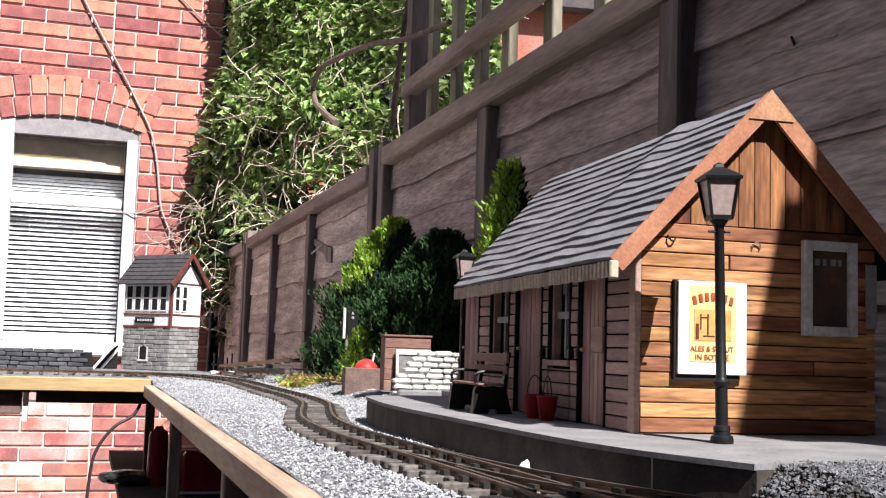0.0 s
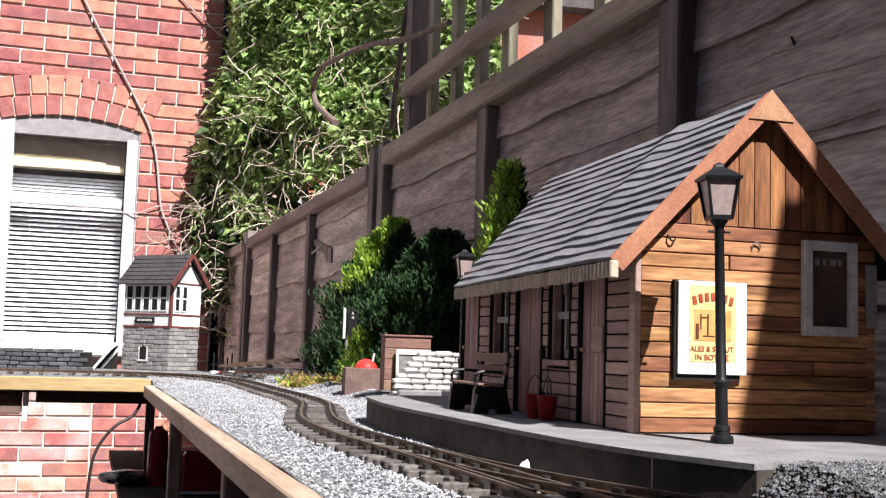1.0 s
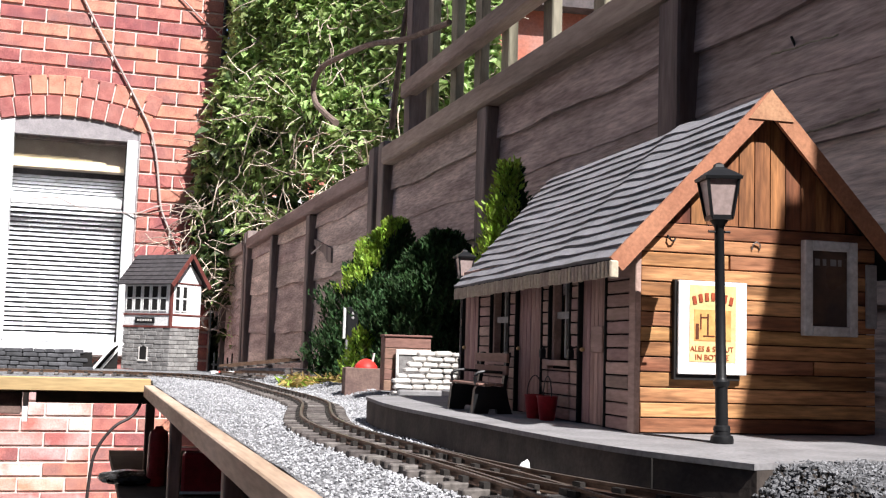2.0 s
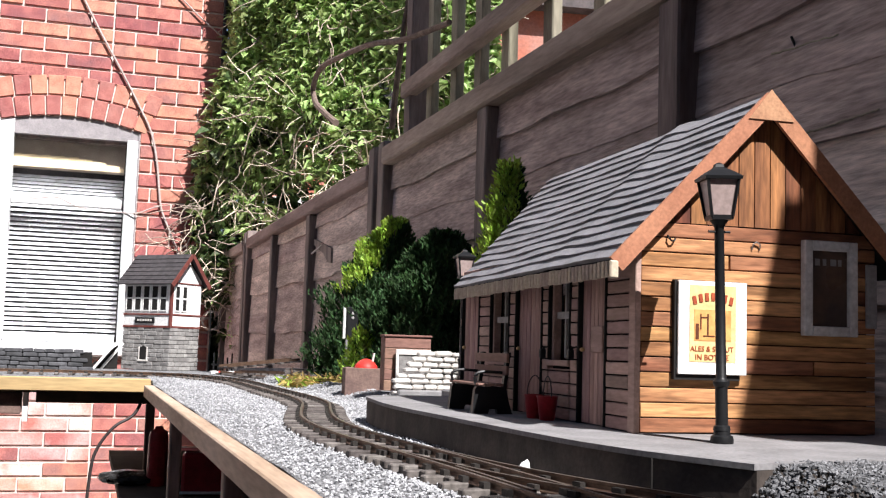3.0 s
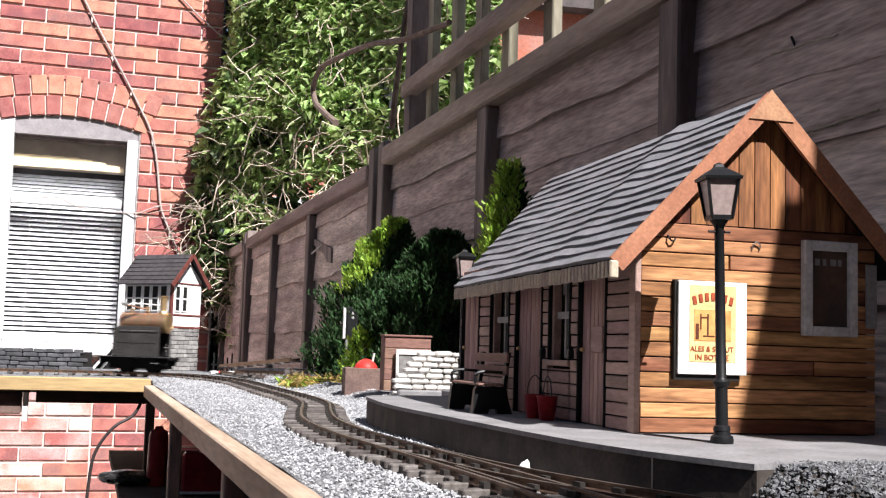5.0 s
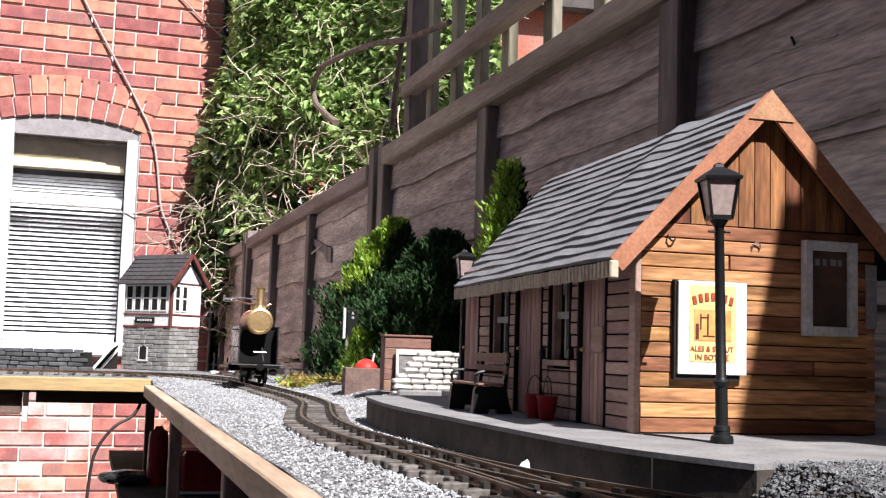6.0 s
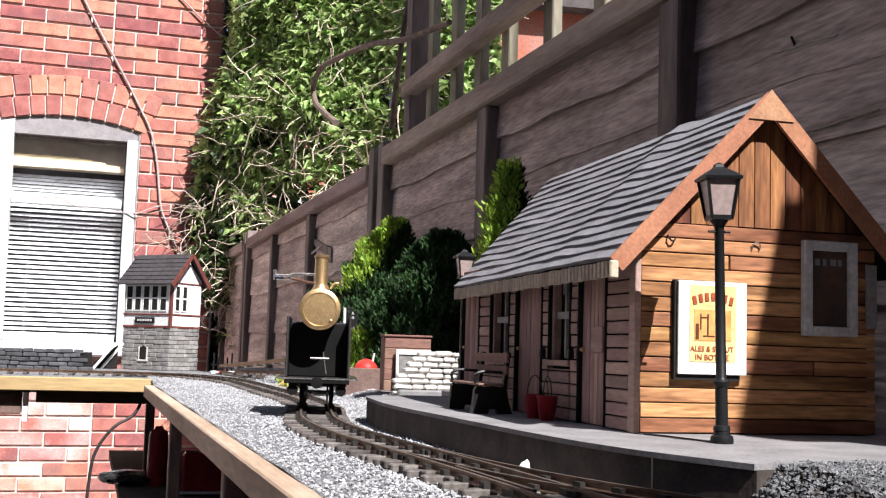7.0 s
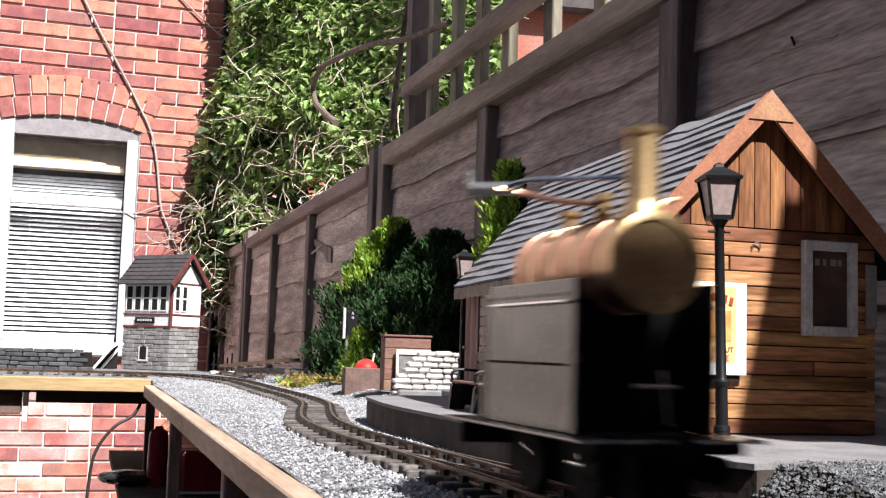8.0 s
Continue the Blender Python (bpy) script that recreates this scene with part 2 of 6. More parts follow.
REDBROWN = mat("red_brown_paint", (0.17, 0.05, 0.04), (0.12, 0.035, 0.03), rough=0.6, scale=60, fine=300, bump=0.1)
SOIL = mat("soil", (0.09, 0.065, 0.045), (0.05, 0.036, 0.026), rough=1, scale=30, fine=200, bump=1.0, depth=0.006)
PAVING = mat("garden_paving", (0.24, 0.21, 0.19), (0.16, 0.14, 0.13), rough=0.95, scale=1.5, fine=30, bump=0.4, depth=0.01,
             stain=(0.1, 0.12, 0.06), stain_amount=0.4, stain_scale=0.6)
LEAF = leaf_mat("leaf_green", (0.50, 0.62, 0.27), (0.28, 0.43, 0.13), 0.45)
# the shrub's leaf again, with inner shade put into its colour
LEAF_SHADE_TONE = leaf_mat("leaf_shade_tone", (0.085, 0.135, 0.045), (0.05, 0.08, 0.03), 0.3, 0.3)
# two tones of conifer leaf, sunlight put into the bright one; grass shares it
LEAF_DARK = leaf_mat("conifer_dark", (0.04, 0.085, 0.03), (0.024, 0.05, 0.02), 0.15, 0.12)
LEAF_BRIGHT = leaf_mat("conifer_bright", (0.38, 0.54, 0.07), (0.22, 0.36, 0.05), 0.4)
TWIG = mat("twig_bark", (0.6, 0.51, 0.42), (0.36, 0.28, 0.22), rough=0.85, scale=60, fine=300, island=0.4)
BARK = mat("branch_bark", (0.22, 0.16, 0.13), (0.13, 0.095, 0.08), rough=0.9, scale=50, fine=250, bump=0.5)
STRAW = leaf_mat("dry_grass", (0.55, 0.40, 0.14), (0.4, 0.33, 0.12), 0.3)
CABLE = mat("cable_grey", (0.5, 0.42, 0.4), (0.4, 0.33, 0.31), rough=0.6, scale=40, fine=200, bump=0.05)
CABLE_DARK = mat("cable_dark", (0.05, 0.035, 0.035), (0.03, 0.025, 0.025), rough=0.5, scale=40, fine=200, bump=0.05)
PLASTIC_BLACK = mat("black_plastic", (0.015, 0.015, 0.016), (0.025, 0.025, 0.026), rough=0.25, scale=20, fine=80, bump=0.6, depth=0.01)
GLASS = glass_mat("window_glass")
FAR_WALL = mat("far_brick", (0.42, 0.15, 0.10), (0.34, 0.12, 0.09), rough=0.9, scale=8, fine=40, bump=0.2, stain=(0.5, 0.42, 0.38), stain_amount=0.4, stain_scale=2)
FAR_ROOF = mat("far_roof", (0.12, 0.1, 0.1), (0.08, 0.07, 0.07), rough=0.9, scale=8, fine=40)


# ---- mesh helpers ----
def box(bm, lo, hi, m=None, bevel=0.0):
    """A box from corner to corner, moved by m."""
    lo, hi = Vector(lo), Vector(hi)
    r = bmesh.ops.create_cube(bm, size=1.0)
    mm = Matrix.LocRotScale((lo + hi) / 2, None, hi - lo)
    bmesh.ops.transform(bm, matrix=(m @ mm) if m else mm, verts=r["verts"])
    if bevel:
        es = list({e for v in r["verts"] for e in v.link_edges})
        bmesh.ops.bevel(bm, geom=es, offset=bevel, segments=1, affect='EDGES', profile=0.5)
    return bm


def cyl(bm, a, b, r1, r2=None, seg=16, caps=True):
    a, b = Vector(a), Vector(b)
    d = b - a
    q = d.to_track_quat('Z', 'Y')
    bmesh.ops.create_cone(bm, cap_ends=caps, segments=seg, radius1=r1, radius2=r1 if r2 is None else r2, depth=d.length,
                          matrix=Matrix.LocRotScale((a + b) / 2, q, None))
    return bm


def lathe(bm, profile, seg=20, m=None):
    """Turn a profile of (radius, height) about z."""
    rings = []
    for r, z in profile:
        ring = []
        for i in range(seg):
            a = 2 * math.pi * i / seg
            p = Vector((r * math.cos(a), r * math.sin(a), z))
            ring.append(bm.verts.new(m @ p if m else p))
        rings.append(ring)
    for a, b in zip(rings, rings[1:]):
        for i in range(seg):
            j = (i + 1) % seg
            bm.faces.new((a[i], a[j], b[j], b[i]))
    bm.faces.new(rings[0][::-1])
    bm.faces.new(rings[-1])
    return bm


def tube(bm, pts, r, seg=6, taper=1.0):
    """A tube through points, thinner towards its end."""
    pts = [Vector(p) for p in pts]
    rings = []
    for i, p in enumerate(pts):
        d = (pts[min(i + 1, len(pts) - 1)] - pts[max(i - 1, 0)]).normalized()
        q = d.to_track_quat('Z', 'Y')
        rr = r * (1 + (taper - 1) * i / max(len(pts) - 1, 1))
        rings.append([bm.verts.new(p + q @ Vector((rr * math.cos(2 * math.pi * k / seg), rr * math.sin(2 * math.pi * k / seg), 0))) for k in range(seg)])
    for a, b in zip(rings, rings[1:]):
        for k in range(seg):
            j = (k + 1) % seg
            bm.faces.new((a[k], a[j], b[j], b[k]))
    bm.faces.new(rings[0][::-1])
    bm.faces.new(rings[-1])
    return bm


def prism(bm, poly, z0, z1, m=None):
    """A flat outline (x, y) raised from z0 to z1."""
    lo = [bm.verts.new((m @ Vector((x, y, z0))) if m else (x, y, z0)) for x, y in poly]
    hi = [bm.verts.new((m @ Vector((x, y, z1))) if m else (x, y, z1)) for x, y in poly]
    n = len(poly)
    bm.faces.new(lo[::-1])
    bm.faces.new(hi)
    for i in range(n):
        j = (i + 1) % n
        bm.faces.new((lo[i], lo[j], hi[j], hi[i]))
    bmesh.ops.recalc_face_normals(bm, faces=bm.faces[:])
    return bm


def mesh_of(name, bm, material, smooth=False):
    bmesh.ops.recalc_face_normals(bm, faces=bm.faces[:])
    me = bpy.data.meshes.new(name)
    bm.to_mesh(me)
    bm.free()
    me.materials.append(material)
    if smooth:
        for p in me.polygons:
            p.use_smooth = True
        me.set_sharp_from_angle(angle=radians(40))
    return me


def part(name, bm, material, parent=None, label="", smooth=False):
    ob = new(name, mesh_of(name, bm, material, smooth))
    ob.parent = parent
    return tagged(ob, label)


def piece(name, me, parent, m=None):
    """One more object on a mesh that alike pieces share."""
    ob = new(name, me)
    ob.parent = parent
    if m:
        ob.matrix_basis = m
    return ob


def thing(name, m, label, category, group="", kind=""):
    e = new(name)
    e.empty_display_size = 0.02
    e.matrix_basis = m
    return tagged(e, label, category, group, kind)


def B():
    return bmesh.new()


def spline(pts, n=12):
    """A smooth line through points."""
    pts = [Vector(p) for p in pts]
    out = []
    for i in range(len(pts) - 1):
        a, b, c, d = pts[max(i - 1, 0)], pts[i], pts[i + 1], pts[min(i + 2, len(pts) - 1)]
        for k in range(n):
            t = k / n
            out.append(0.5 * (2 * b + (c - a) * t + (2 * a - 5 * b + 4 * c - d) * t * t + (3 * b - a - 3 * c + d) * t ** 3))
    out.append(pts[-1])
    return out


def wavy_board(length, height, thick, amp, seed, n=14):
    """A board along +y, hung from z = 0 to -height, whose lower edge wanders; its lower edge stands proud towards -x."""
    r = random.Random(seed)
    bm = B()
    ph, ph2 = r.uniform(0, 6), r.uniform(0, 6)
    rows = []
    for i in range(n + 1):
        y = length * i / n
        w = amp * (math.sin(y * 7 + ph) + 0.6 * math.sin(y * 17 + ph2) + r.uniform(-0.5, 0.5))
        rows.append([bm.verts.new(p) for p in ((0, y, 0), (-thick * 0.4, y, 0), (-thick * 1.3, y, -height + w), (-thick * 0.3, y, -height + w))])
    for a, b in zip(rows, rows[1:]):
        for k in range(4):
            j = (k + 1) % 4
            bm.faces.new((a[k], b[k], b[j], a[j]))
    bm.faces.new(rows[0])
    bm.faces.new(rows[-1][::-1])
    return bm


# ---- ground, decks ----
def ground():
    bm = B()
    box(bm, (-150, -150, -1.4), (150, 150, -1.3))
    tagged(part("ground", bm, PAVING), "worn garden paving", "ground", kind="structure")


DECK_EDGE = 0.1255      # the long deck's open side
ARM_FRONT = 2.45        # the cross deck's front side
DECK_BACK = 3.45


def decks():
    d = thing("long_deck", pose(0, 0, 0), "raised timber baseboard carrying gravel and track along the fence", "baseboard", kind="structure")
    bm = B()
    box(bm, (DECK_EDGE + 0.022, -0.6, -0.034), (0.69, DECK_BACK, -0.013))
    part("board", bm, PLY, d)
    bm = B()
    box(bm, (DECK_EDGE, -0.6, -0.034), (DECK_EDGE + 0.0205, 2.43, -0.0095), bevel=0.0015)
    part("edge_plank", bm, PINE, d, "pale sawn pine edge plank")
    for y in (0.42, 1.2, 1.96, 2.72):
        bm = B()
        box(bm, (DECK_EDGE + 0.023, y, -1.3), (DECK_EDGE + 0.043, y + 0.03, -0.0345), bevel=0.002)
        part("leg", bm, LEG_WOOD, d)
        bm = B()
        box(bm, (0.6, y, -1.3), (0.64, y + 0.04, -0.0345), bevel=0.002)
        part("leg", bm, FENCE_POST, d)
    for y in (0.8, 1.7, 2.6):
        bm = B()
        box(bm, (DECK_EDGE + 0.064, y, -0.074), (0.68, y + 0.03, -0.0345))
        part("joist", bm, PLY, d)
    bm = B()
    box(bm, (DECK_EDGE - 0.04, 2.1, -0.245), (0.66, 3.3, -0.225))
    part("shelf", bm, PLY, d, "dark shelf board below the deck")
    a = thing("cross_deck", pose(0, 0, 0), "raised timber baseboard crossing in front of the house", "baseboard", kind="structure")
    bm = B()
    box(bm, (-4.3, ARM_FRONT + 0.022, -0.03), (DECK_EDGE + 0.02, DECK_BACK, -0.006))
    part("board", bm, PLY, a)
    bm = B()
    box(bm, (-4.3, ARM_FRONT, -0.026), (DECK_EDGE + 0.015, ARM_FRONT + 0.021, 0.003), bevel=0.002)
    part("edge_plank", bm, PINE_X, a, "yellow sawn pine edge plank")
    bm = B()
    box(bm, (-0.4, ARM_FRONT + 0.03, -0.075), (-0.115, ARM_FRONT + 0.07, -0.031), bevel=0.002)
    part("batten", bm, CLAY, a)
    bm = B()
    box(bm, (-0.09, ARM_FRONT + 0.1, -0.055), (0.16, ARM_FRONT + 0.14, -0.031), bevel=0.002)
    part("batten", bm, PLY, a)
    bm = B()
    box(bm, (-0.112, ARM_FRONT + 0.03, -0.09), (-0.102, ARM_FRONT + 0.06, -0.031))
    part("bracket", bm, WHITE_PAINT, a, "white bracket")
    for x in (-4.0, -2.2, -0.9):
        bm = B()
        box(bm, (x, DECK_BACK - 0.08, -1.3), (x + 0.045, DECK_BACK - 0.035, -0.03), bevel=0.002)
        part("leg", bm, FENCE_POST, a)


def ballast_height(x, y):
    """The lie of the gravel, with the soil that rises to the fence."""
    z = 0.002 * noise.noise(Vector((x * 9, y * 9, 0)))
    if y < 2.6:
        z -= 0.0078 * min(max((0.192 - x) / 0.045, 0), 1) * min((2.6 - y) / 0.2, 1)
    if x > 0.40 and y > 1.3:
        z += 0.0137 * min((x - 0.40) / 0.05, 1) * min((y - 1.3) / 0.1, 1)
    return z


def ballast():
    bm = B()
    xs = [DECK_EDGE + 0.0185 + i * (0.69 - DECK_EDGE - 0.0185) / 24 for i in range(25)]
    ys = [-0.6 + i * (DECK_BACK + 0.6) / 120 for i in range(121)]
    g = [[bm.verts.new((x, y, ballast_height(x, y) - 0.001)) for x in xs] for y in ys]
    for a, b in zip(g, g[1:]):
        for k in range(24):
            bm.faces.new((a[k], a[k + 1], b[k + 1], b[k]))
    x1 = DECK_EDGE + 0.0215
    xs = [-4.3 + i * (x1 + 4.3) / 80 for i in range(81)]
    ys = [ARM_FRONT + 0.0215 + i * (DECK_BACK - ARM_FRONT - 0.0215) / 10 for i in range(11)]
    g = [[bm.verts.new((x, y, -0.0015)) for x in xs] for y in ys]
    for a, b in zip(g, g[1:]):
        for k in range(80):
            bm.faces.new((a[k], a[k + 1], b[k + 1], b[k]))
    bed = part("ballast", bm, BALLAST)
    tagged(bed, "pale grey gravel ballast spread over the decks", "gravel", kind="structure")
    chips = chip_field("ballast_chips", STONE_CHIP, 52000, 3,
                       lambda r: (r.uniform(0.1445, 0.46), 0.33 + 2.4 * r.random() ** 1.5), (0.0009, 0.0019), spare=True)
    tagged(chips, "loose pale grey stone chips", "gravel", kind="stuff")
    chips = chip_field("mound_chips", DARK_CHIP, 20000, 4,
                       lambda r: (r.uniform(0.337, 0.64), r.uniform(0.34, 0.525)), (0.001, 0.0022), mound)
    tagged(chips, "heap of dark and pale stone chips at the platform end", "gravel", kind="stuff")


def mound(x, y):
    """The heap of chips that leans on the platform's near end."""
    k = max(0.0, min(1.0, (y - 0.36) / 0.12))
    e = min(1.0, max(0.0, (x - 0.325) / 0.03))
    return (0.027 * (k * k * (3 - 2 * k)) + 0.003 * noise.noise(Vector((x * 40, y * 40, 3)))) * e


def off_track(x, y):
    """How far a place is from the middle of the nearer track."""
    ys = [q[1] for q in MAIN[::-1]]
    d = abs(x - float(np.interp(y, ys, [q[0] for q in MAIN[::-1]]))) if y < 2.5 else 1.0
    if y < 0.9:
        d = min(d, abs(x - float(np.interp(y, [q[1] for q in BRANCH[::-1]], [q[0] for q in BRANCH[::-1]]))))
    return d


def chip_field(name, material, count, seed, where, size, height=None, spare=False):
    """Many small cut stones, joined."""
    r = random.Random(seed)
    verts, faces = [], []
    for _ in range(count):
        x, y = where(r)
        if spare and off_track(x, y) < 0.034 and r.random() < 0.86:
            continue
        z = (height or ballast_height)(x, y)
        s = r.uniform(*size)
        base = len(verts)
        rot = Euler((r.uniform(0, 6), r.uniform(0, 6), r.uniform(0, 6))).to_matrix()
        for p in ((1, 0, 0), (-0.8, 0.2, 0.1), (0, 0.9, 0.1), (0.1, -1, 0), (0, 0.1, 0.8), (0.1, 0, -0.8)):
            q = rot @ Vector((p[0] * r.uniform(.7, 1.3), p[1] * r.uniform(.7, 1.2), p[2] * r.uniform(.6, 1.1)))
            verts.append((x + q.x * s, y + q.y * s, z + s * 0.35 + q.z * s * 0.8))
        for f in ((0, 2, 4), (2, 1, 4), (1, 3, 4), (3, 0, 4), (2, 0, 5), (1, 2, 5), (3, 1, 5), (0, 3, 5)):
            faces.append(tuple(base + i for i in f))
    me = bpy.data.meshes.new(name)
    me.from_pydata(verts, [], faces)
    me.materials.append(material)
    return new(name, me)


# ---- track ----
MAIN = [(-4.25, 2.76), (-2, 2.76), (-.3, 2.76), (.0, 2.755), (.12, 2.73), (.22, 2.66), (.28, 2.505), (.303, 2.38), (.309, 2.2), (.308, 2.0), (.3085, 1.8),
        (.307, 1.62), (.294, 1.46), (.259, 1.28), (.235, 1.14), (.227, 1.02), (.227, .92), (.232, .82), (.238, .71), (.242, .60), (.244, .53), (.246, .46), (.249, .40), (.254, .31), (.262, .2), (.272, .08)]
BRANCH = [(.227, .96), (.229, .88), (.237, .78), (.250, .68), (.268, .60), (.292, .53), (.318, .47), (.36, .40), (.44, .28), (.5, .19)]
GAUGE = 0.034


def path_of(pts, n=24):
    p = spline([(x, y, 0) for x, y in pts], n)
    s = [0.0]
    for a, b in zip(p, p[1:]):
        s.append(s[-1] + (b - a).length)
    return p, s


def at_length(path, d):
    p, s = path
    d = min(max(d, 0.0), s[-1])
    i = min(max(int(np.searchsorted(s, d)) - 1, 0), len(p) - 2)
    k = (d - s[i]) / max(s[i + 1] - s[i], 1e-9)
    return p[i].lerp(p[i + 1], k)


MAIN_PATH = path_of(MAIN)
BRANCH_PATH = path_of(BRANCH)


def rail_mesh(path, offset, d0, d1, step=0.02):
    bm = B()
    rows = []
    n = max(2, int((d1 - d0) / step))
    for i in range(n + 1):
        d = d0 + (d1 - d0) * i / n
        a, b = at_length(path, d - 0.01), at_length(path, d + 0.01)
        t = (b - a).normalized()
        side = Vector((t.y, -t.x, 0))
        c = at_length(path, d) + side * offset
        prof = ((-.0024, .004), (-.0024, .0048), (-.0006, .0056), (-.0006, .0078), (-.0013, .0084), (-.0013, .010),
                (.0013, .010), (.0013, .0084), (.0006, .0078), (.0006, .0056), (.0024, .0048), (.0024, .004))
        rows.append([bm.verts.new(c + side * u + Vector((0, 0, z))) for u, z in prof])
    for a, b in zip(rows, rows[1:]):
        for k in range(len(a)):
            j = (k + 1) % len(a)
            bm.faces.new((a[k], b[k], b[j], a[j]))
    me = mesh_of("rail", bm, RAIL)
    me.materials.append(RAIL_TOP)
    for p in me.polygons:
        if p.center.z > 0.0099:
            p.material_index = 1
    return me


def track_line(name, path, d0, d1, label, r, slant=0.0):
    t = thing(name, pose(0, 0, 0), label, "track", kind="structure")
    for o in (-GAUGE / 2, GAUGE / 2):
        piece("rail", rail_mesh(path, o, d0, d1), t)
    bm = B()
    box(bm, (-0.0046, -0.036, -0.001), (0.0046, 0.036, 0.0048), bevel=0.0009)
    sl = mesh_of("sleeper", bm, SLEEPER)
    bm = B()
    for u in (-1, 1):
        for w in (-1, 1):
            box(bm, (-0.0036, u * GAUGE / 2 + w * 0.0042 - 0.0019, 0.004), (0.0036, u * GAUGE / 2 + w * 0.0042 + 0.0019, 0.0084))
    ch = mesh_of("chair", bm, CHAIR)
    d = d0
    while d < d1:
        a, b = at_length(path, d - 0.01), at_length(path, d + 0.01)
        c = at_length(path, d)
        m = Matrix.Translation(c + Vector((0, 0, r.uniform(-0.0004, 0.0003)))) @ Matrix.Rotation(math.atan2(b.y - a.y, b.x - a.x) + r.uniform(-.03, .03), 4, 'Z')
        s = piece("sleeper", sl, t, m)
        if c.x > -0.3:
            piece("chair", ch, s)
        d += 0.0335 if c.x > -0.4 else 0.06
    return t


def tracks():
    r = random.Random(11)
    track_line("main_track", MAIN_PATH, 0.02, MAIN_PATH[1][-1] - 0.02, "narrow gauge model track with rusty rails on brown sleepers", r)
    track_line("branch_track", BRANCH_PATH, 0.16, BRANCH_PATH[1][-1] - 0.02, "diverging model track with rusty rails", r)
    # blades and check rails of the points
    t = thing("points", pose(0, 0, 0), "rusty point blades and check rails between the running rails", "track", kind="structure")
    piece("blade", rail_mesh(BRANCH_PATH, -GAUGE / 2, 0.0, 0.16), t)
    piece("blade", rail_mesh(MAIN_PATH, GAUGE / 2 - 0.006, 6.5, 6.62), t)
    # a heap of spare track pieces beside the curve
    for k, (x, y, a) in enumerate(((.36, 2.62, 62), (.40, 2.5, 112), (.44, 2.36, 80), (.41, 2.72, 30))):
        e = thing("spare_track", pose(x, y, 0.006 + 0.009 * k, 0, 4 - 3 * k, a), "loose spare piece of model track lying on the gravel", "track", "spare track pieces")
        for o in (-GAUGE / 2, GAUGE / 2):
            bm = B()
            box(bm, (-0.11, o - 0.0012, 0.004), (0.11, o + 0.0012, 0.0095))
            part("rail", bm, RAIL, e)
        bm = B()
        box(bm, (-0.0045, -0.032, 0), (0.0045, 0.032, 0.004))
        sl = mesh_of("sleeper", bm, SLEEPER)
        for i in range(8):
            piece("sleeper", sl, e, pose(-0.098 + i * 0.028, 0, 0))


# ---- platform ----
def platform():
    p = thing("platform", pose(0, 0, 0), "low station platform with pale concrete top and dark face", "platform", kind="structure")
    edge = spline([(.322, 1.262, 0), (.306, 1.235, 0), (.297, 1.17, 0), (.286, 1.05, 0), (.289, .89, 0), (.293, .75, 0), (.298, .66, 0), (.307, .60, 0), (.32, .555, 0), (.336, .512, 0)], 5)
    poly = [(v.x, v.y) for v in edge] + [(.42, .535), (.64, .535), (.64, 1.29)]
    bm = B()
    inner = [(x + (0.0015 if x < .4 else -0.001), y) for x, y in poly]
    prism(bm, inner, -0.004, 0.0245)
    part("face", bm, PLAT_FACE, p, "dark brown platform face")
    bm = B()
    prism(bm, poly, 0.0247, 0.028)
    part("top", bm, CONCRETE, p, "pale grey concrete surface")
    bm = B()
    cyl(bm, (.312, .578, 0.0), (.312, .578, .0245), .0006, seg=6)
    part("joint", bm, DARK, p)


# ---- fence ----
FX = 0.70
POSTS = [-0.4, 0.35, 1.207, 1.893, 2.625, 2.72, 3.55, 4.29, 4.99, 5.08, 5.87, 6.7]


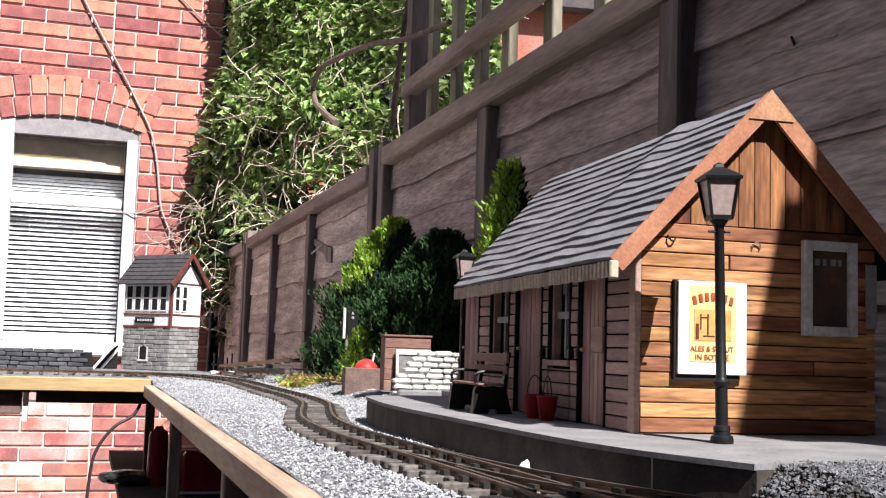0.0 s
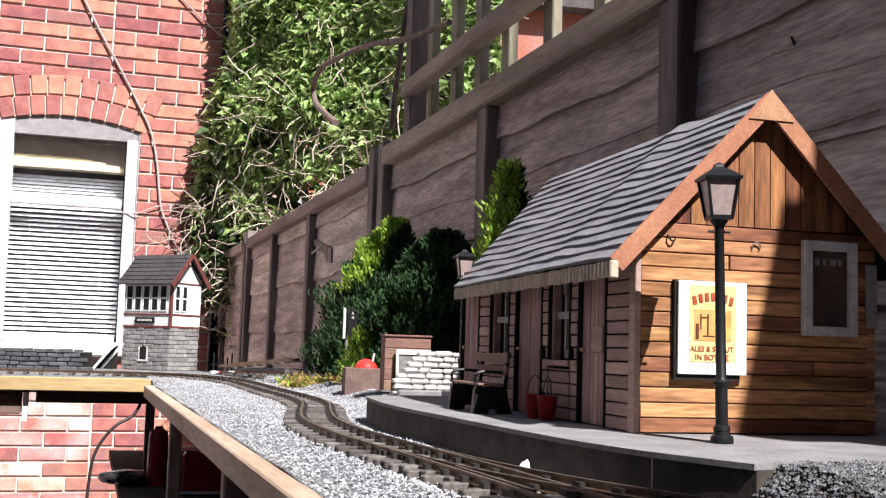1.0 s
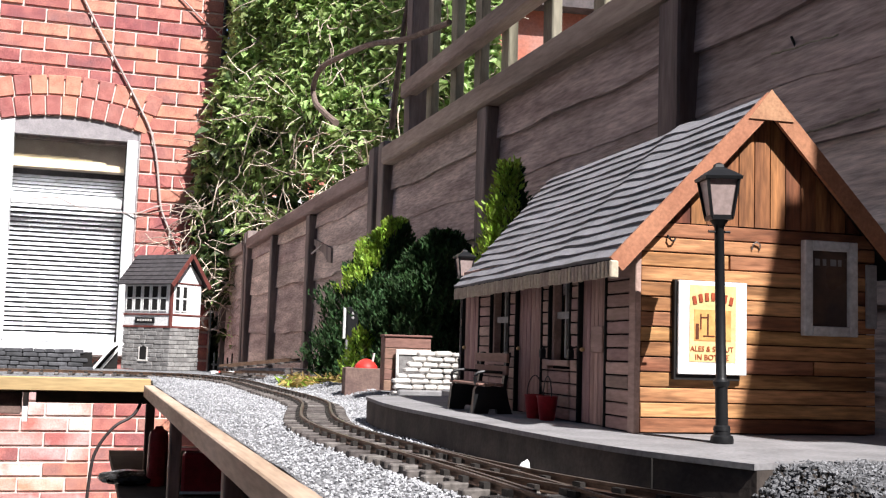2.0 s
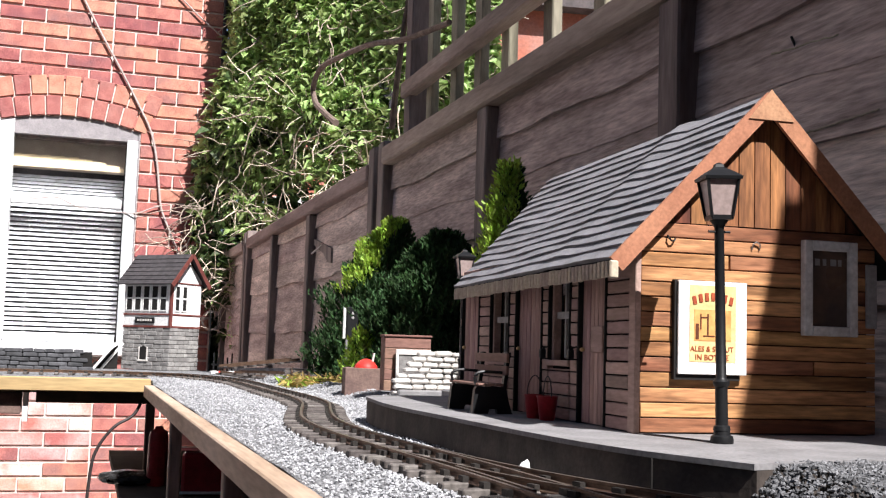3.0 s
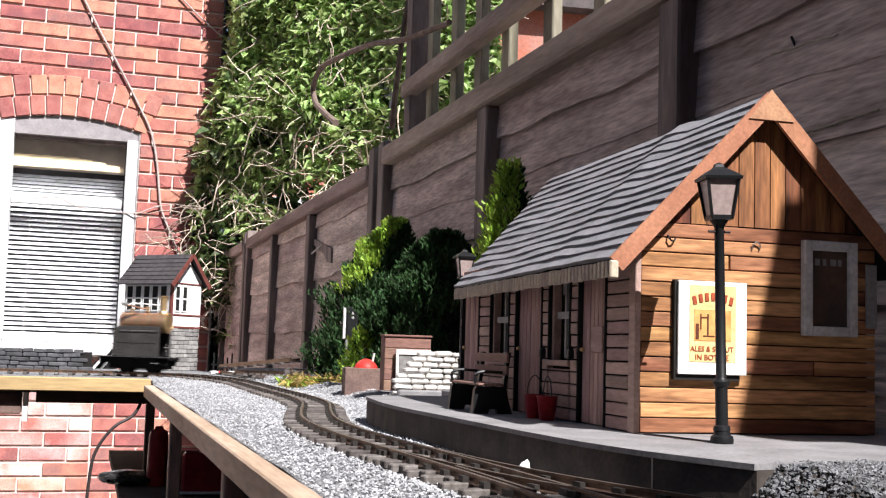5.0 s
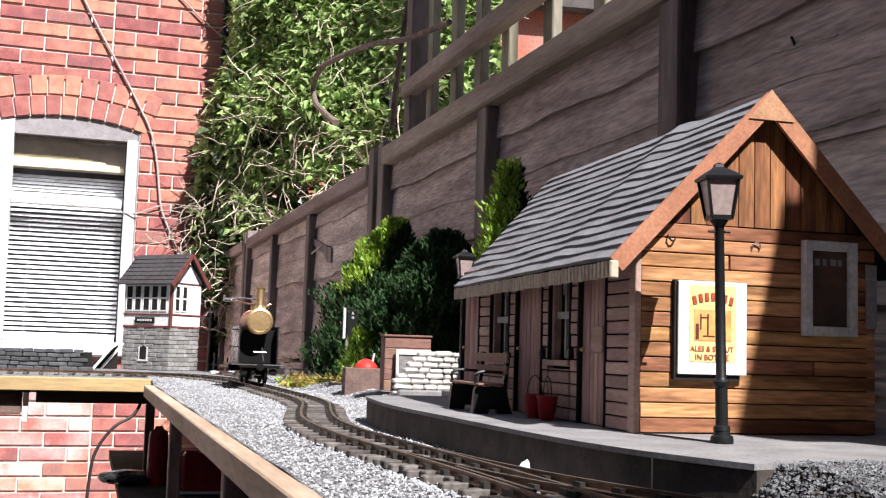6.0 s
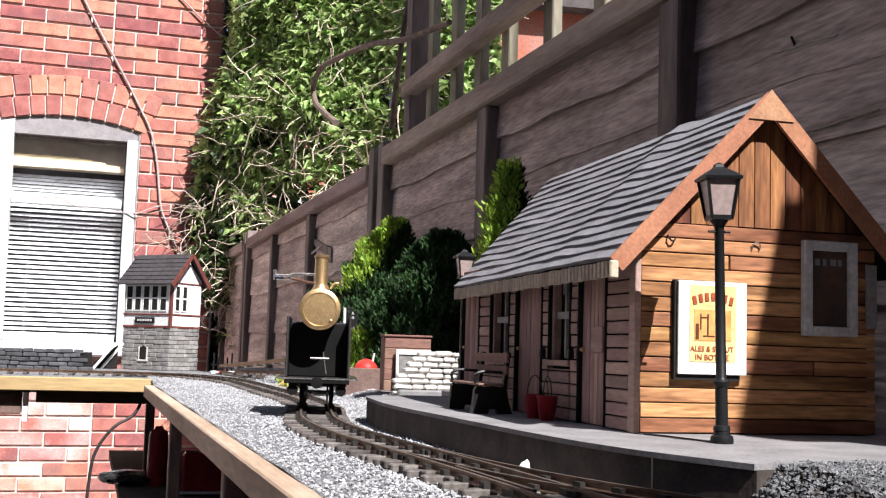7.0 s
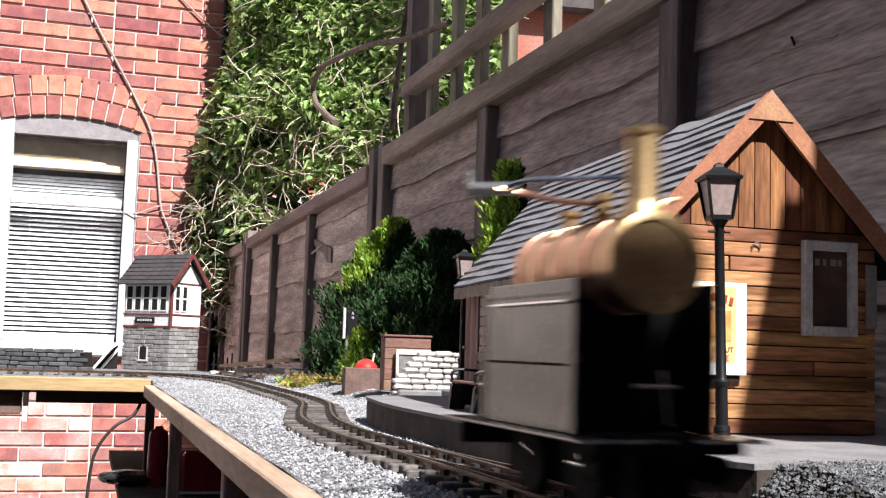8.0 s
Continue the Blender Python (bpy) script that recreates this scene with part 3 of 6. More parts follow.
def fence():
    f = thing("fence", pose(0, 0, 0), "tall weathered fence of wavy lapped boards with posts and a top rail", "fence", kind="structure")
    spans = [(a, b) for a, b in zip(POSTS, POSTS[1:]) if b - a > 0.2]
    seed = 0
    r = random.Random(5)
    for a, b in spans:
        z = 0.56
        k = 0
        while z > -1.2:
            h = 0.082 + r.uniform(-.003, .003) if z > -0.1 else 0.2
            seed += 1
            bm = wavy_board(b - a, h + 0.02, 0.007, 0.0035, seed)
            ob = part("board", bm, FENCE, f)
            ob.matrix_basis = pose(FX - (0.001 if k % 2 else 0.004), a, z, 0, 0, 0) @ Matrix.Rotation(r.uniform(-0.006, 0.006), 4, 'X')
            z -= h
            k += 1
    for y in POSTS:
        bm = B()
        big = y in (2.625, 2.72, 4.99, 5.08)
        box(bm, (FX - 0.034, y - 0.026, -1.3), (FX + 0.01, y + 0.026, 0.585 if big else (0.524 if y < 2.6 else 0.503)), bevel=0.003)
        part("post", bm, FENCE_POST, f)
    for a, b, low in ((-0.6, 0.60, 0), (0.61, 2.597, 0), (2.748, 4.962, .02), (5.108, 6.7, .02)):
        bm = B()
        box(bm, (FX - 0.04, a, 0.525 - low), (FX + 0.012, b, 0.568 - low), bevel=0.004)
        part("top_rail", bm, RAIL_WOOD, f)
    bm = B()
    box(bm, (FX + 0.012, -0.6, -1.3), (FX + 0.02, 6.7, 0.5))
    part("backing", bm, FENCE_POST, f)
    # pale ragged edges where boards have torn
    for y0, z0, y1, z1 in ((.972, .3125, .846, .3155), (1.016, .4085, .905, .4015)):
        n = 16
        pts = [(FX - .0145, y0 + (y1 - y0) * i / n, z0 + (z1 - z0) * i / n + r.uniform(-.0009, .0009)) for i in range(n + 1)]
        part("torn_edge", tube(B(), pts, .0013, 5, .7), PICKET, f, "pale torn board edge")
    # picket trellis over the near part
    t = thing("picket_trellis", pose(FX, 0, 0.568), "pale picket trellis with a dark rail above the fence", "trellis")
    bm = B()
    box(bm, (-0.03, 0.8, 0.094), (0.0, 2.48, 0.132), bevel=0.004)
    part("rail", bm, RAIL_WOOD, t)
    bm = B()
    box(bm, (-0.02, 2.43, -0.02), (0.03, 2.478, 0.5), bevel=0.003)
    part("post", bm, FENCE_POST, t, "dark post")
    bm = B()
    box(bm, (0, -0.02, 0), (0.018, 0.02, 0.42), bevel=0.002)
    pk = mesh_of("picket", bm, PICKET)
    y = 0.95
    while y < 2.4:
        piece("picket", pk, t, pose(0.002, y, r.uniform(-.002, 0), r.uniform(-1.5, 1.5)))
        y += r.uniform(0.13, 0.2)
    # unseen blocker added beside and behind the camera; it shades the gable
    shed = thing("neighbour_shed", pose(FX + 0.03, -0.25, -1.3), "unseen dark boarded blocker added behind the near fence to cast shade", "shed", kind="structure")
    bm = B()
    for i in range(5):
        box(bm, (0, i * 0.1, 0), (0.02, i * 0.1 + 0.099, 2.505))
    box(bm, (0.02, 0, 0), (0.598, 0.02, 2.505))
    part("wall", bm, FENCE_POST, shed)
    bm = B()
    # added out of view to keep the eastern sky off the gable
    box(bm, (0.6, -1.8, 0), (0.8, 0.7, 4.5))
    part("tall_wall", bm, FAR_WALL, shed, "unseen brick wall added to block sky light")
    bm = B()
    # left edge stepped to shape the shadow line on the gable
    box(bm, (-0.01, -0.11, 2.505), (0.598, 0.052, 2.555))
    box(bm, (0.0215, 0.0522, 2.505), (0.598, 0.082, 2.555))
    box(bm, (-0.004, 0.0822, 2.505), (0.598, 0.56, 2.555))
    part("roof", bm, SLATE_ROOF, shed)


# ---- house ----
HY = 6.0
WIN = (-0.50, 0.222, 0.045, 1.165)     # x0, x1, sill, springing


def arch_z(x, extra=0.0):
    half = (WIN[1] - WIN[0]) / 2
    rise = 0.055
    R = (half * half + rise * rise) / (2 * rise)
    c = (WIN[0] + WIN[1]) / 2
    zc = WIN[3] + rise - R
    dx = x - c
    rr = R + extra
    return zc + math.sqrt(max(rr * rr - dx * dx, 0))


def house():
    r = random.Random(21)
    h = thing("house", pose(0, 0, 0), "red brick house wall with an arched window", "house", kind="structure")
    x_end = 0.634
    bm = B()
    y0, y1 = HY + 0.006, HY + 0.25
    box(bm, (-5, y0, -1.3), (WIN[0], y1, 5.5))
    box(bm, (WIN[1], y0, -1.3), (x_end, y1, 5.5))
    box(bm, (WIN[0], y0, -1.3), (WIN[1], y1, WIN[2] - 0.05))
    # over the arch
    n = 16
    for i in range(n):
        a = WIN[0] + (WIN[1] - WIN[0]) * i / n
        b = WIN[0] + (WIN[1] - WIN[0]) * (i + 1) / n
        box(bm, (a, y0, (arch_z(a) + arch_z(b)) / 2 + 0.004), (b, y1, 5.5))
    part("wall", bm, MORTAR, h, "pale mortar bed")
    # the bricks
    shapes = {}

    def brick_mesh(w, kind):
        key = (round(w, 3), kind)
        if key not in shapes:
            b = B()
            box(b, (0.004, HY - 0.004, 0.004), (w - 0.005, HY + 0.02, 0.0665), bevel=0.003)
            shapes[key] = mesh_of("brick", b, BRICK_PAINTED if kind else BRICK)
        return shapes[key]

    course = 0.0745
    R_out = 0.215
    z = -0.605 - 4 * 0.0745
    k = 0
    while z < 2.15:
        x = -0.95 + (0.1125 if k % 2 else 0.0)
        odd = k % 2
        i = 0
        while x < x_end - 0.02:
            w = 0.112 if (i + odd) % 3 == 2 else 0.225
            w = min(w, x_end - x)
            spans = [(x, x + w)]
            # cut at the window
            zm = z + course / 2
            if WIN[2] - 0.06 < zm < WIN[3] + 0.02:
                spans = []
                if x < WIN[0]:
                    spans.append((x, min(x + w, WIN[0])))
                if x + w > WIN[1]:
                    spans.append((max(x, WIN[1]), x + w))
            elif WIN[3] + 0.02 <= zm < 1.5:
                cx = x + w / 2
                c = (WIN[0] + WIN[1]) / 2
                inside = abs(cx - c) < (WIN[1] - WIN[0]) / 2 + 0.055 and zm < arch_z(cx, R_out) + 0.0
                spans = [] if inside else [(x, x + w)]
            for a, b in spans:
                if b - a > 0.03:
                    piece("brick", brick_mesh(b - a, z < -0.05 and x < 0.05 and r.random() < 0.8), h, pose(a, r.uniform(-.0015, .0015), z + r.uniform(-.001, .001)))
            x += w
            i += 1
        z += course
        k += 1
    # two rings of arch bricks
    half = (WIN[1] - WIN[0]) / 2 + 0.03
    rise = 0.055
    hh = (WIN[1] - WIN[0]) / 2
    R = (hh * hh + rise * rise) / (2 * rise)
    c = (WIN[0] + WIN[1]) / 2
    zc = WIN[3] + rise - R
    for ring in range(2):
        r0 = R + 0.004 + ring * 0.108
        r1 = r0 + 0.101
        amax = math.asin(half / R)
        n = 11
        w = 2 * r0 * math.tan(amax / n) - 0.007
        b = B()
        lo, hi = w / 2, w / 2 * r1 / r0
        vs = [b.verts.new(p) for p in ((-lo, HY - 0.006, r0), (lo, HY - 0.006, r0), (hi, HY - 0.006, r1), (-hi, HY - 0.006, r1),
                                       (-lo, HY + 0.02, r0), (lo, HY + 0.02, r0), (hi, HY + 0.02, r1), (-hi, HY + 0.02, r1))]
        for f in ((0, 1, 2, 3), (7, 6, 5, 4), (0, 4, 5, 1), (1, 5, 6, 2), (2, 6, 7, 3), (3, 7, 4, 0)):
            b.faces.new([vs[i] for i in f])
        bmesh.ops.bevel(b, geom=b.edges[:], offset=0.0035, segments=1, affect='EDGES')
        me = mesh_of("arch_brick", b, BRICK_ARCH)
        for i in range(n):
            a = -amax + (i + 0.5) * 2 * amax / n + ring * 0.01
            piece("arch_brick", me, h, Matrix.Translation((c, 0, zc)) @ Matrix.Rotation(a, 4, 'Y'))
    window(h)
    # the side wall and the roof, out of sight
    bm = B()
    box(bm, (x_end - 0.25, y1, -1.3), (x_end, HY + 6, 5.5))
    part("side_wall", bm, FAR_WALL, h)


def window(h):
    x0, x1, zs, zt = WIN
    w = thing("window_1", pose(0, 0, 0), "white framed window with closed slatted blinds", "window", kind="structure")
    yf = HY + 0.05
    bm = B()
    # reveals and soffit
    box(bm, (x1 - 0.006, HY + 0.004, zs), (x1 + 0.001, HY + 0.2, zt + 0.02))
    box(bm, (x0 - 0.001, HY + 0.004, zs), (x0 + 0.006, HY + 0.2, zt + 0.02))
    n = 16
    for i in range(n):
        a = x0 + (x1 - x0) * i / n
        b = x0 + (x1 - x0) * (i + 1) / n
        za = (arch_z(a) + arch_z(b)) / 2
        box(bm, (a, HY + 0.012, 1.118), (b, HY + 0.16, za + 0.002))
    part("reveal", bm, REVEAL, w, "grey rendered reveal and head")
    bm = B()
    for a, b, top in ((x0 + 0.006, x0 + 0.106, 1.19), (x1 - 0.062, x1 - 0.007, 1.125)):
        box(bm, (a, yf - 0.045, zs + 0.02), (b, yf + 0.06, top), bevel=0.004)
    box(bm, (x0 + 0.11, yf + 0.002, 0.765), (x1 - 0.072, yf + 0.058, 0.812), bevel=0.004)
    box(bm, (x0 + 0.11, yf + 0.002, zs + 0.02), (x1 - 0.072, yf + 0.058, zs + 0.055), bevel=0.004)
    part("window_frame", bm, PVC, w, "white window frame")
    bm = B()
    box(bm, (x0 + 0.11, yf + 0.004, 1.103), (x1 - 0.062, yf + 0.06, 1.117))
    part("head_trim", bm, FENCE_POST, w)
    bm = B()
    box(bm, (x0 - 0.03, HY - 0.045, zs - 0.045), (x1 + 0.03, HY + 0.14, zs + 0.018), bevel=0.006)
    part("window_sill", bm, PVC, w, "white sill")
    for z0, z1 in ((zs + 0.055, 0.765), (0.812, 1.103)):
        bm = B()
        box(bm, (x0 + 0.11, yf + 0.028, z0), (x1 - 0.072, yf + 0.032, z1))
        g = part("pane", bm, GLASS, w)
        g.visible_shadow = False
    # blinds
    bm = B()
    box(bm, (x0 + 0.1, -0.0098, -0.0008), (x1 - 0.066, 0.0098, 0.0008), m=pose(0, 0, 0, 50))
    sl = mesh_of("blind_slat", bm, SLAT)
    b = thing("slatted_blind", pose(0, HY + 0.17, 0.0), "closed white slatted blind behind the lower pane", "blind")
    z = zs + 0.06
    while z < 0.79:
        piece("slat", sl, b, pose(0, 0, z))
        z += 0.0245
    bm = B()
    box(bm, (x0 + 0.1, -0.02, 0.80), (x1 - 0.066, 0.02, 0.83))
    part("head_rail", bm, SLAT, b)
    for x in (x0 + 0.2, x1 - 0.16):
        bm = B()
        cyl(bm, (x, 0, zs + 0.05), (x, 0, 0.80), 0.0012, seg=5)
        part("cord", bm, SLAT, b)
    b2 = thing("top_blind", pose(0, HY + 0.19, 0.0), "grey slatted blind with a cream pelmet behind the upper pane", "blind")
    for z in (0.80, 0.818, 0.836, 0.854, 0.872, 0.89, 0.908, 0.926):
        piece("slat", sl, b2, pose(0, 0, z))
    bm = B()
    for i in range(24):
        a = x0 + 0.1 + (x1 - x0 - 0.17) * i / 24
        bb = x0 + 0.1 + (x1 - x0 - 0.17) * (i + 1) / 24
        # top edge drawn along the arch's shadow on the cloth
        top = 0.992 - 0.045 * max(0, (i - 12) / 12) ** 1.5 + 0.004 * math.sin(i * 2.1)
        box(bm, (a, -0.086 + 0.002 * math.sin(i * 1.7), 0.965), (bb, -0.083 + 0.002 * math.sin(i * 1.7), top + 0.035))
    part("shade_cloth", box(B(), (x0 + 0.1, -0.06, 0.955), (x1 - 0.066, -0.057, 1.12)), CLOTH_SHADE_TONE, b2, "upper cloth with shade put into its grey-brown colour")
    part("pelmet", bm, CREAM, b2, "cream cloth pelmet cut to the sunlit part")
    # dark sheet whose colour stands in for the unlit room
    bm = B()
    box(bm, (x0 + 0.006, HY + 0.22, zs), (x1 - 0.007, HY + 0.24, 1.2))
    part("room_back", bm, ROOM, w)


# ---- station ----
SW, SL = 0.193, 0.432           # width of the gable, length of the front
RIDGE, EAVE, OVER = 0.2475, 0.121, 0.013
ST = pose(.3745, .717, .028, 0, 0, -2.2)


def station():
    r = random.Random(31)
    s = thing("station_building", ST, "small wooden model station with cedar gable and grey felt roof", "model building")
    slope = (RIDGE - EAVE) / (SW / 2 + 0.025)
    # core walls, dark, under the boards
    wall_h = RIDGE - slope * SW / 2 - 0.006
    bm = B()
    prism(bm, [(0.002, 0), (SW - 0.002, 0), (SW - 0.002, wall_h), (SW / 2, RIDGE - 0.01), (0.002, wall_h)], -0.004, -0.009, m=pose(0, 0, 0, 90))
    box(bm, (0.002, SL - 0.009, 0), (SW - 0.002, SL - 0.002, wall_h - 0.022))
    box(bm, (SW - 0.008, 0.01, 0), (SW - 0.002, SL - 0.01, wall_h))
    part("inner_wall", bm, DARK, s)
    # openings on the front: (from, to, sill, head, kind)
    opens = [(.050, .100, 0, .127, 'door'), (.121, .166, .049, .124, 'window'), (.186, .252, 0, .127, 'door'), (.274, .328, .047, .124, 'window'), (.368, .426, 0, .127, 'door')]
    bm = B()
    cur = 0.009
    for a, b, z0, z1, k in opens:
        box(bm, (0.003, cur, 0), (0.008, a, wall_h))
        if z0:
            box(bm, (0.003, a, 0), (0.008, b, z0))
        box(bm, (0.003, a, z1), (0.008, b, wall_h))
        cur = b
    box(bm, (0.003, cur, 0), (0.008, SL - 0.009, wall_h))
    part("front_core", bm, DARK, s)
    # gable boards
    bh = 0.0107
    levels = 14
    for i in range(levels):
        bm = B()
        z0 = 0.001 + i * bh
        cut = r.choice((0, 0, 0, 0.07, 0.11, 0.14))
        spans = [(0.0, cut - 0.0004), (cut + 0.0004, SW)] if cut else [(0.0, SW)]
        for a, b in spans:
            bm = B()
            box(bm, (a + r.uniform(0, .0006), -0.004 + r.uniform(-.0006, .0004), z0), (b, 0.0035, z0 + bh - 0.0008), bevel=0.0005)
            part("gable_board", bm, CEDAR, s)
    top = 0.001 + levels * bh
    n = 15
    for i in range(n):
        a, b = SW * i / n, SW * (i + 1) / n
        def lim(u):
            return RIDGE - 0.008 - slope * abs(u - SW / 2)
        za, zb = lim(a), lim(b)
        if max(za, zb) < top + 0.004:
            continue
        g = 0.0004
        bm = B()
        poly = [(a + g, top), (b - g, top), (b - g, max(zb, top + .001))]
        if a < SW / 2 < b:
            poly.append((SW / 2, RIDGE - 0.008))
        poly.append((a + g, max(za, top + .001)))
        prism(bm, poly, -0.003, 0.004 + r.uniform(-.0003, .0008), m=pose(0, 0, 0, 90))
        part("gable_plank", bm, CEDAR_V, s)
    bm = B()
    box(bm, (-0.0045, -0.005, 0), (0.0, 0.006, wall_h), bevel=0.0006)
    part("corner_post", bm, FRONT_BOARD, s)
    # front boards between the openings
    def front_boards(a, b, z0, z1):
        z = z0
        while z < z1 - 0.002:
            hgt = min(0.0099, z1 - z)
            bm = B()
            box(bm, (-0.0035 + r.uniform(-.0004, .0003), a + 0.0008, z), (0.0025, b - 0.0008, z + hgt - 0.0012), bevel=0.0005)
            part("front_board", bm, FRONT_BOARD, s)
            z += 0.0099
    cur = 0.0065
    for a, b, z0, z1, k in opens:
        front_boards(cur, a - 0.003, 0.001, wall_h - 0.001)
        if z0:
            front_boards(a - 0.001, b + 0.001, 0.001, z0 - 0.006)
        front_boards(a - 0.001, b + 0.001, z1 + 0.004, wall_h - 0.001)
        cur = b + 0.003
    front_boards(cur, SL, 0.001, wall_h - 0.001)
    for a, b, z0, z1, k in opens:
        if k == 'door':
            d = part("door", box(B(), (0.0045, a + .001, .0005), (0.0075, b - .001, z1 - .001)), DARK, s, "brown plank door")
            m = 6
            for i in range(m):
                bm = B()
                y0 = a + .001 + (b - a - .002) * i / m
                box(bm, (-0.001 + r.uniform(-.0003, .0003), y0 + .0004, .001), (0.0044, y0 + (b - a - .002) / m - .0004, z1 - .0015), bevel=0.0005)
                part("plank", bm, DOOR_WOOD, d)
            bm = B()
            lathe(bm, [(0.0, 0), (.0016, .0), (.0019, .0016), (.0012, .003), (0, .0032)], 10, pose(-0.0012, b - .005, .058, 0, -90))
            part("door_knob", bm, BRASS, d, "small dull brass knob")
        else:
            w = part("window", box(B(), (0.012, a, z0), (0.014, b, z1)), DARK, s, "dark window with a white glazing bar")
            bm = B()
            for q in ((a, a + .004), (b - .004, b)):
                box(bm, (-.001, q[0], z0), (.006, q[1], z1), bevel=.0004)
            box(bm, (-.001, a, z1 - .004), (.006, b, z1), bevel=.0004)
            part("frame", bm, FRONT_BOARD, w)
            bm = B()
            box(bm, (.002, a + .003, (z0 + z1) / 2 - .003), (.006, b - .003, (z0 + z1) / 2 + .003), bevel=.0004)
            box(bm, (.0022, (a + b) / 2 - .0015, z0 + .002), (.0058, (a + b) / 2 + .0015, z1 - .003))
            part("glazing_bar", bm, GREY_FRAME, w, "pale glazing bars")
            bm = B()
            box(bm, (-.006, a - .003, z0 - .005), (.006, b + .003, z0), bevel=.0008)
            part("sill", bm, FRONT_BOARD, w)
            bm = B()
            box(bm, (.0075, a + .001, z0 + .001), (.0085, b - .001, z1 - .001))
            part("pane", bm, GLASS, w)
        for q in (a - .0022, b):
            bm = B()
            box(bm, (-.0042, q, 0.0005 if not z0 else z0 - .005), (.003, q + .0022, z1 + .003), bevel=.0004)
            part("architrave", bm, DARK, s)
    bm = B()
    box(bm, (-0.003, .056, .056), (-0.001, .078, .076), bevel=.0006)
    part("door_plate", bm, FRONT_BOARD, s, "pale square notice on the door")
    # roof: rows of lapped felt on both sides, a little wavy
    rise = RIDGE - EAVE
    run = SW / 2 + 0.025
    length = math.hypot(rise, run)
    ang = math.atan2(rise, run)
    rows = 15
    y0, y1 = -OVER, SL - 0.008
    narrow = 0.013          # the front overhang lessens towards the far end
    for side in (0, 1):
        for i in range(rows):
            bm = B()
            n = 26
            cols = []
            ph = r.uniform(0, 6)
            for k in range(n + 1):
                y = y0 + (y1 - y0) * k / n
                wav = 0.0013 * math.sin(y * 34 + ph * 0.5) + 0.0018 * math.sin(y * 13 + i * 0.25) + r.uniform(-.00025, .00025)
                hump = 0.0035 * math.exp(-((y - 0.115) / 0.02) ** 2) * (0.4 + i / rows) * 0.8
                a = i * length / rows - 0.001 + (wav if i else wav * 0.3)
                b = (i + 1) * length / rows + 0.004 if i < rows - 1 else length
                lift = 0.0038 + 0.0004 * math.sin(y * 45 + ph)
                pts = []
                for d, up in ((a, lift), (b, 0.0014), (b, 0.0004), (a, 0.0008)):
                    u = -0.025 + d * math.cos(ang) - (up + hump) * math.sin(ang)
                    z = EAVE + d * math.sin(ang) + (up + hump) * math.cos(ang)
                    u += narrow * max(y, 0) / SL * (1 - d / length)
                    pts.append(bm.verts.new(((u if side == 0 else SW - u), y, z)))
                cols.append(pts)
            for p, q in zip(cols, cols[1:]):
                for k in range(4):
                    j = (k + 1) % 4
                    bm.faces.new((p[k], q[k], q[j], p[j]))
            bm.faces.new(cols[0])
            bm.faces.new(cols[-1][::-1])
            part("roof_strip", bm, FELT, s)
        bm = B()
        vs = []
        for y in (y0 + .002, y1 - .002):
            for d, up in ((0.001, -.0005), (length - .001, -.0005), (length - .001, -.005), (0.001, -.005)):
                u = -0.025 + d * math.cos(ang) - up * math.sin(ang) + narrow * max(y, 0) / SL * (1 - d / length)
                vs.append(bm.verts.new(((u if side == 0 else SW - u), y, EAVE + d * math.sin(ang) + up * math.cos(ang))))
        for f in ((0, 1, 2, 3), (7, 6, 5, 4), (0, 4, 5, 1), (1, 5, 6, 2), (2, 6, 7, 3), (3, 7, 4, 0)):
            bm.faces.new([vs[i] for i in f])
        part("roof_board", bm, DARK, s)
        # barge boards at both ends
        for y in (-OVER - 0.003,):
            bm = B()
            vs = []
            for yy in (y, y + 0.003):
                for d, up in ((-0.002, .0035), (length, .0035), (length - .010, -.0095), (-0.002, -.0095)):
                    u = -0.025 + d * math.cos(ang) - up * math.sin(ang)
                    z = EAVE + d * math.sin(ang) + up * math.cos(ang)
                    u = min(u, SW / 2)
                    vs.append(bm.verts.new(((u if side == 0 else SW - u), yy, z)))
            for f in ((0, 1, 2, 3), (7, 6, 5, 4), (0, 4, 5, 1), (1, 5, 6, 2), (2, 6, 7, 3), (3, 7, 4, 0)):
                bm.faces.new([vs[i] for i in f])
            part("barge_board", bm, BARGE, s, "orange-brown barge board")
    for y in (-OVER - 0.0055,):
        bm = B()
        prism(bm, [(SW / 2 - .0185, RIDGE - .0185), (SW / 2 + .0185, RIDGE - .0185), (SW / 2, RIDGE + .0045)], -y - .0014, -y - .0023, m=pose(0, 0, 0, 90))
        part("apex_plate", bm, APEX, s, "pale wooden apex plate")
    # fluted valance under the front eave
    bm = B()
    box(bm, (-.0262, y0 + .002, EAVE - .0115), (-.0245, y1 - .002, EAVE - .001))
    v = part("valance", bm, VALANCE, s, "fluted pale wooden valance under the eave")
    v.matrix_basis = Matrix.Translation((-.025, 0, 0)) @ Matrix.Rotation(-math.atan2(narrow, SL), 4, 'Z') @ Matrix.Translation((.025, 0, 0))
    nrib = 58
    bm = B()
    box(bm, (-.0285, 0, -.0115), (-.0262, .0058, 0), bevel=.0005)
    rib = mesh_of("rib", bm, VALANCE)
    for i in range(nrib):
        piece("rib", rib, v, pose(0, y0 + .002 + i * (y1 - y0 - .004) / nrib, EAVE - .001 + r.uniform(-.0006, .0003)))
    bm = B()
    box(bm, (-.029, y0 - .004, EAVE - .0135), (-.0225, y0 - .0005, EAVE - .001), bevel=.001)
    part("valance_end", bm, VALANCE, v, "pale end grain")
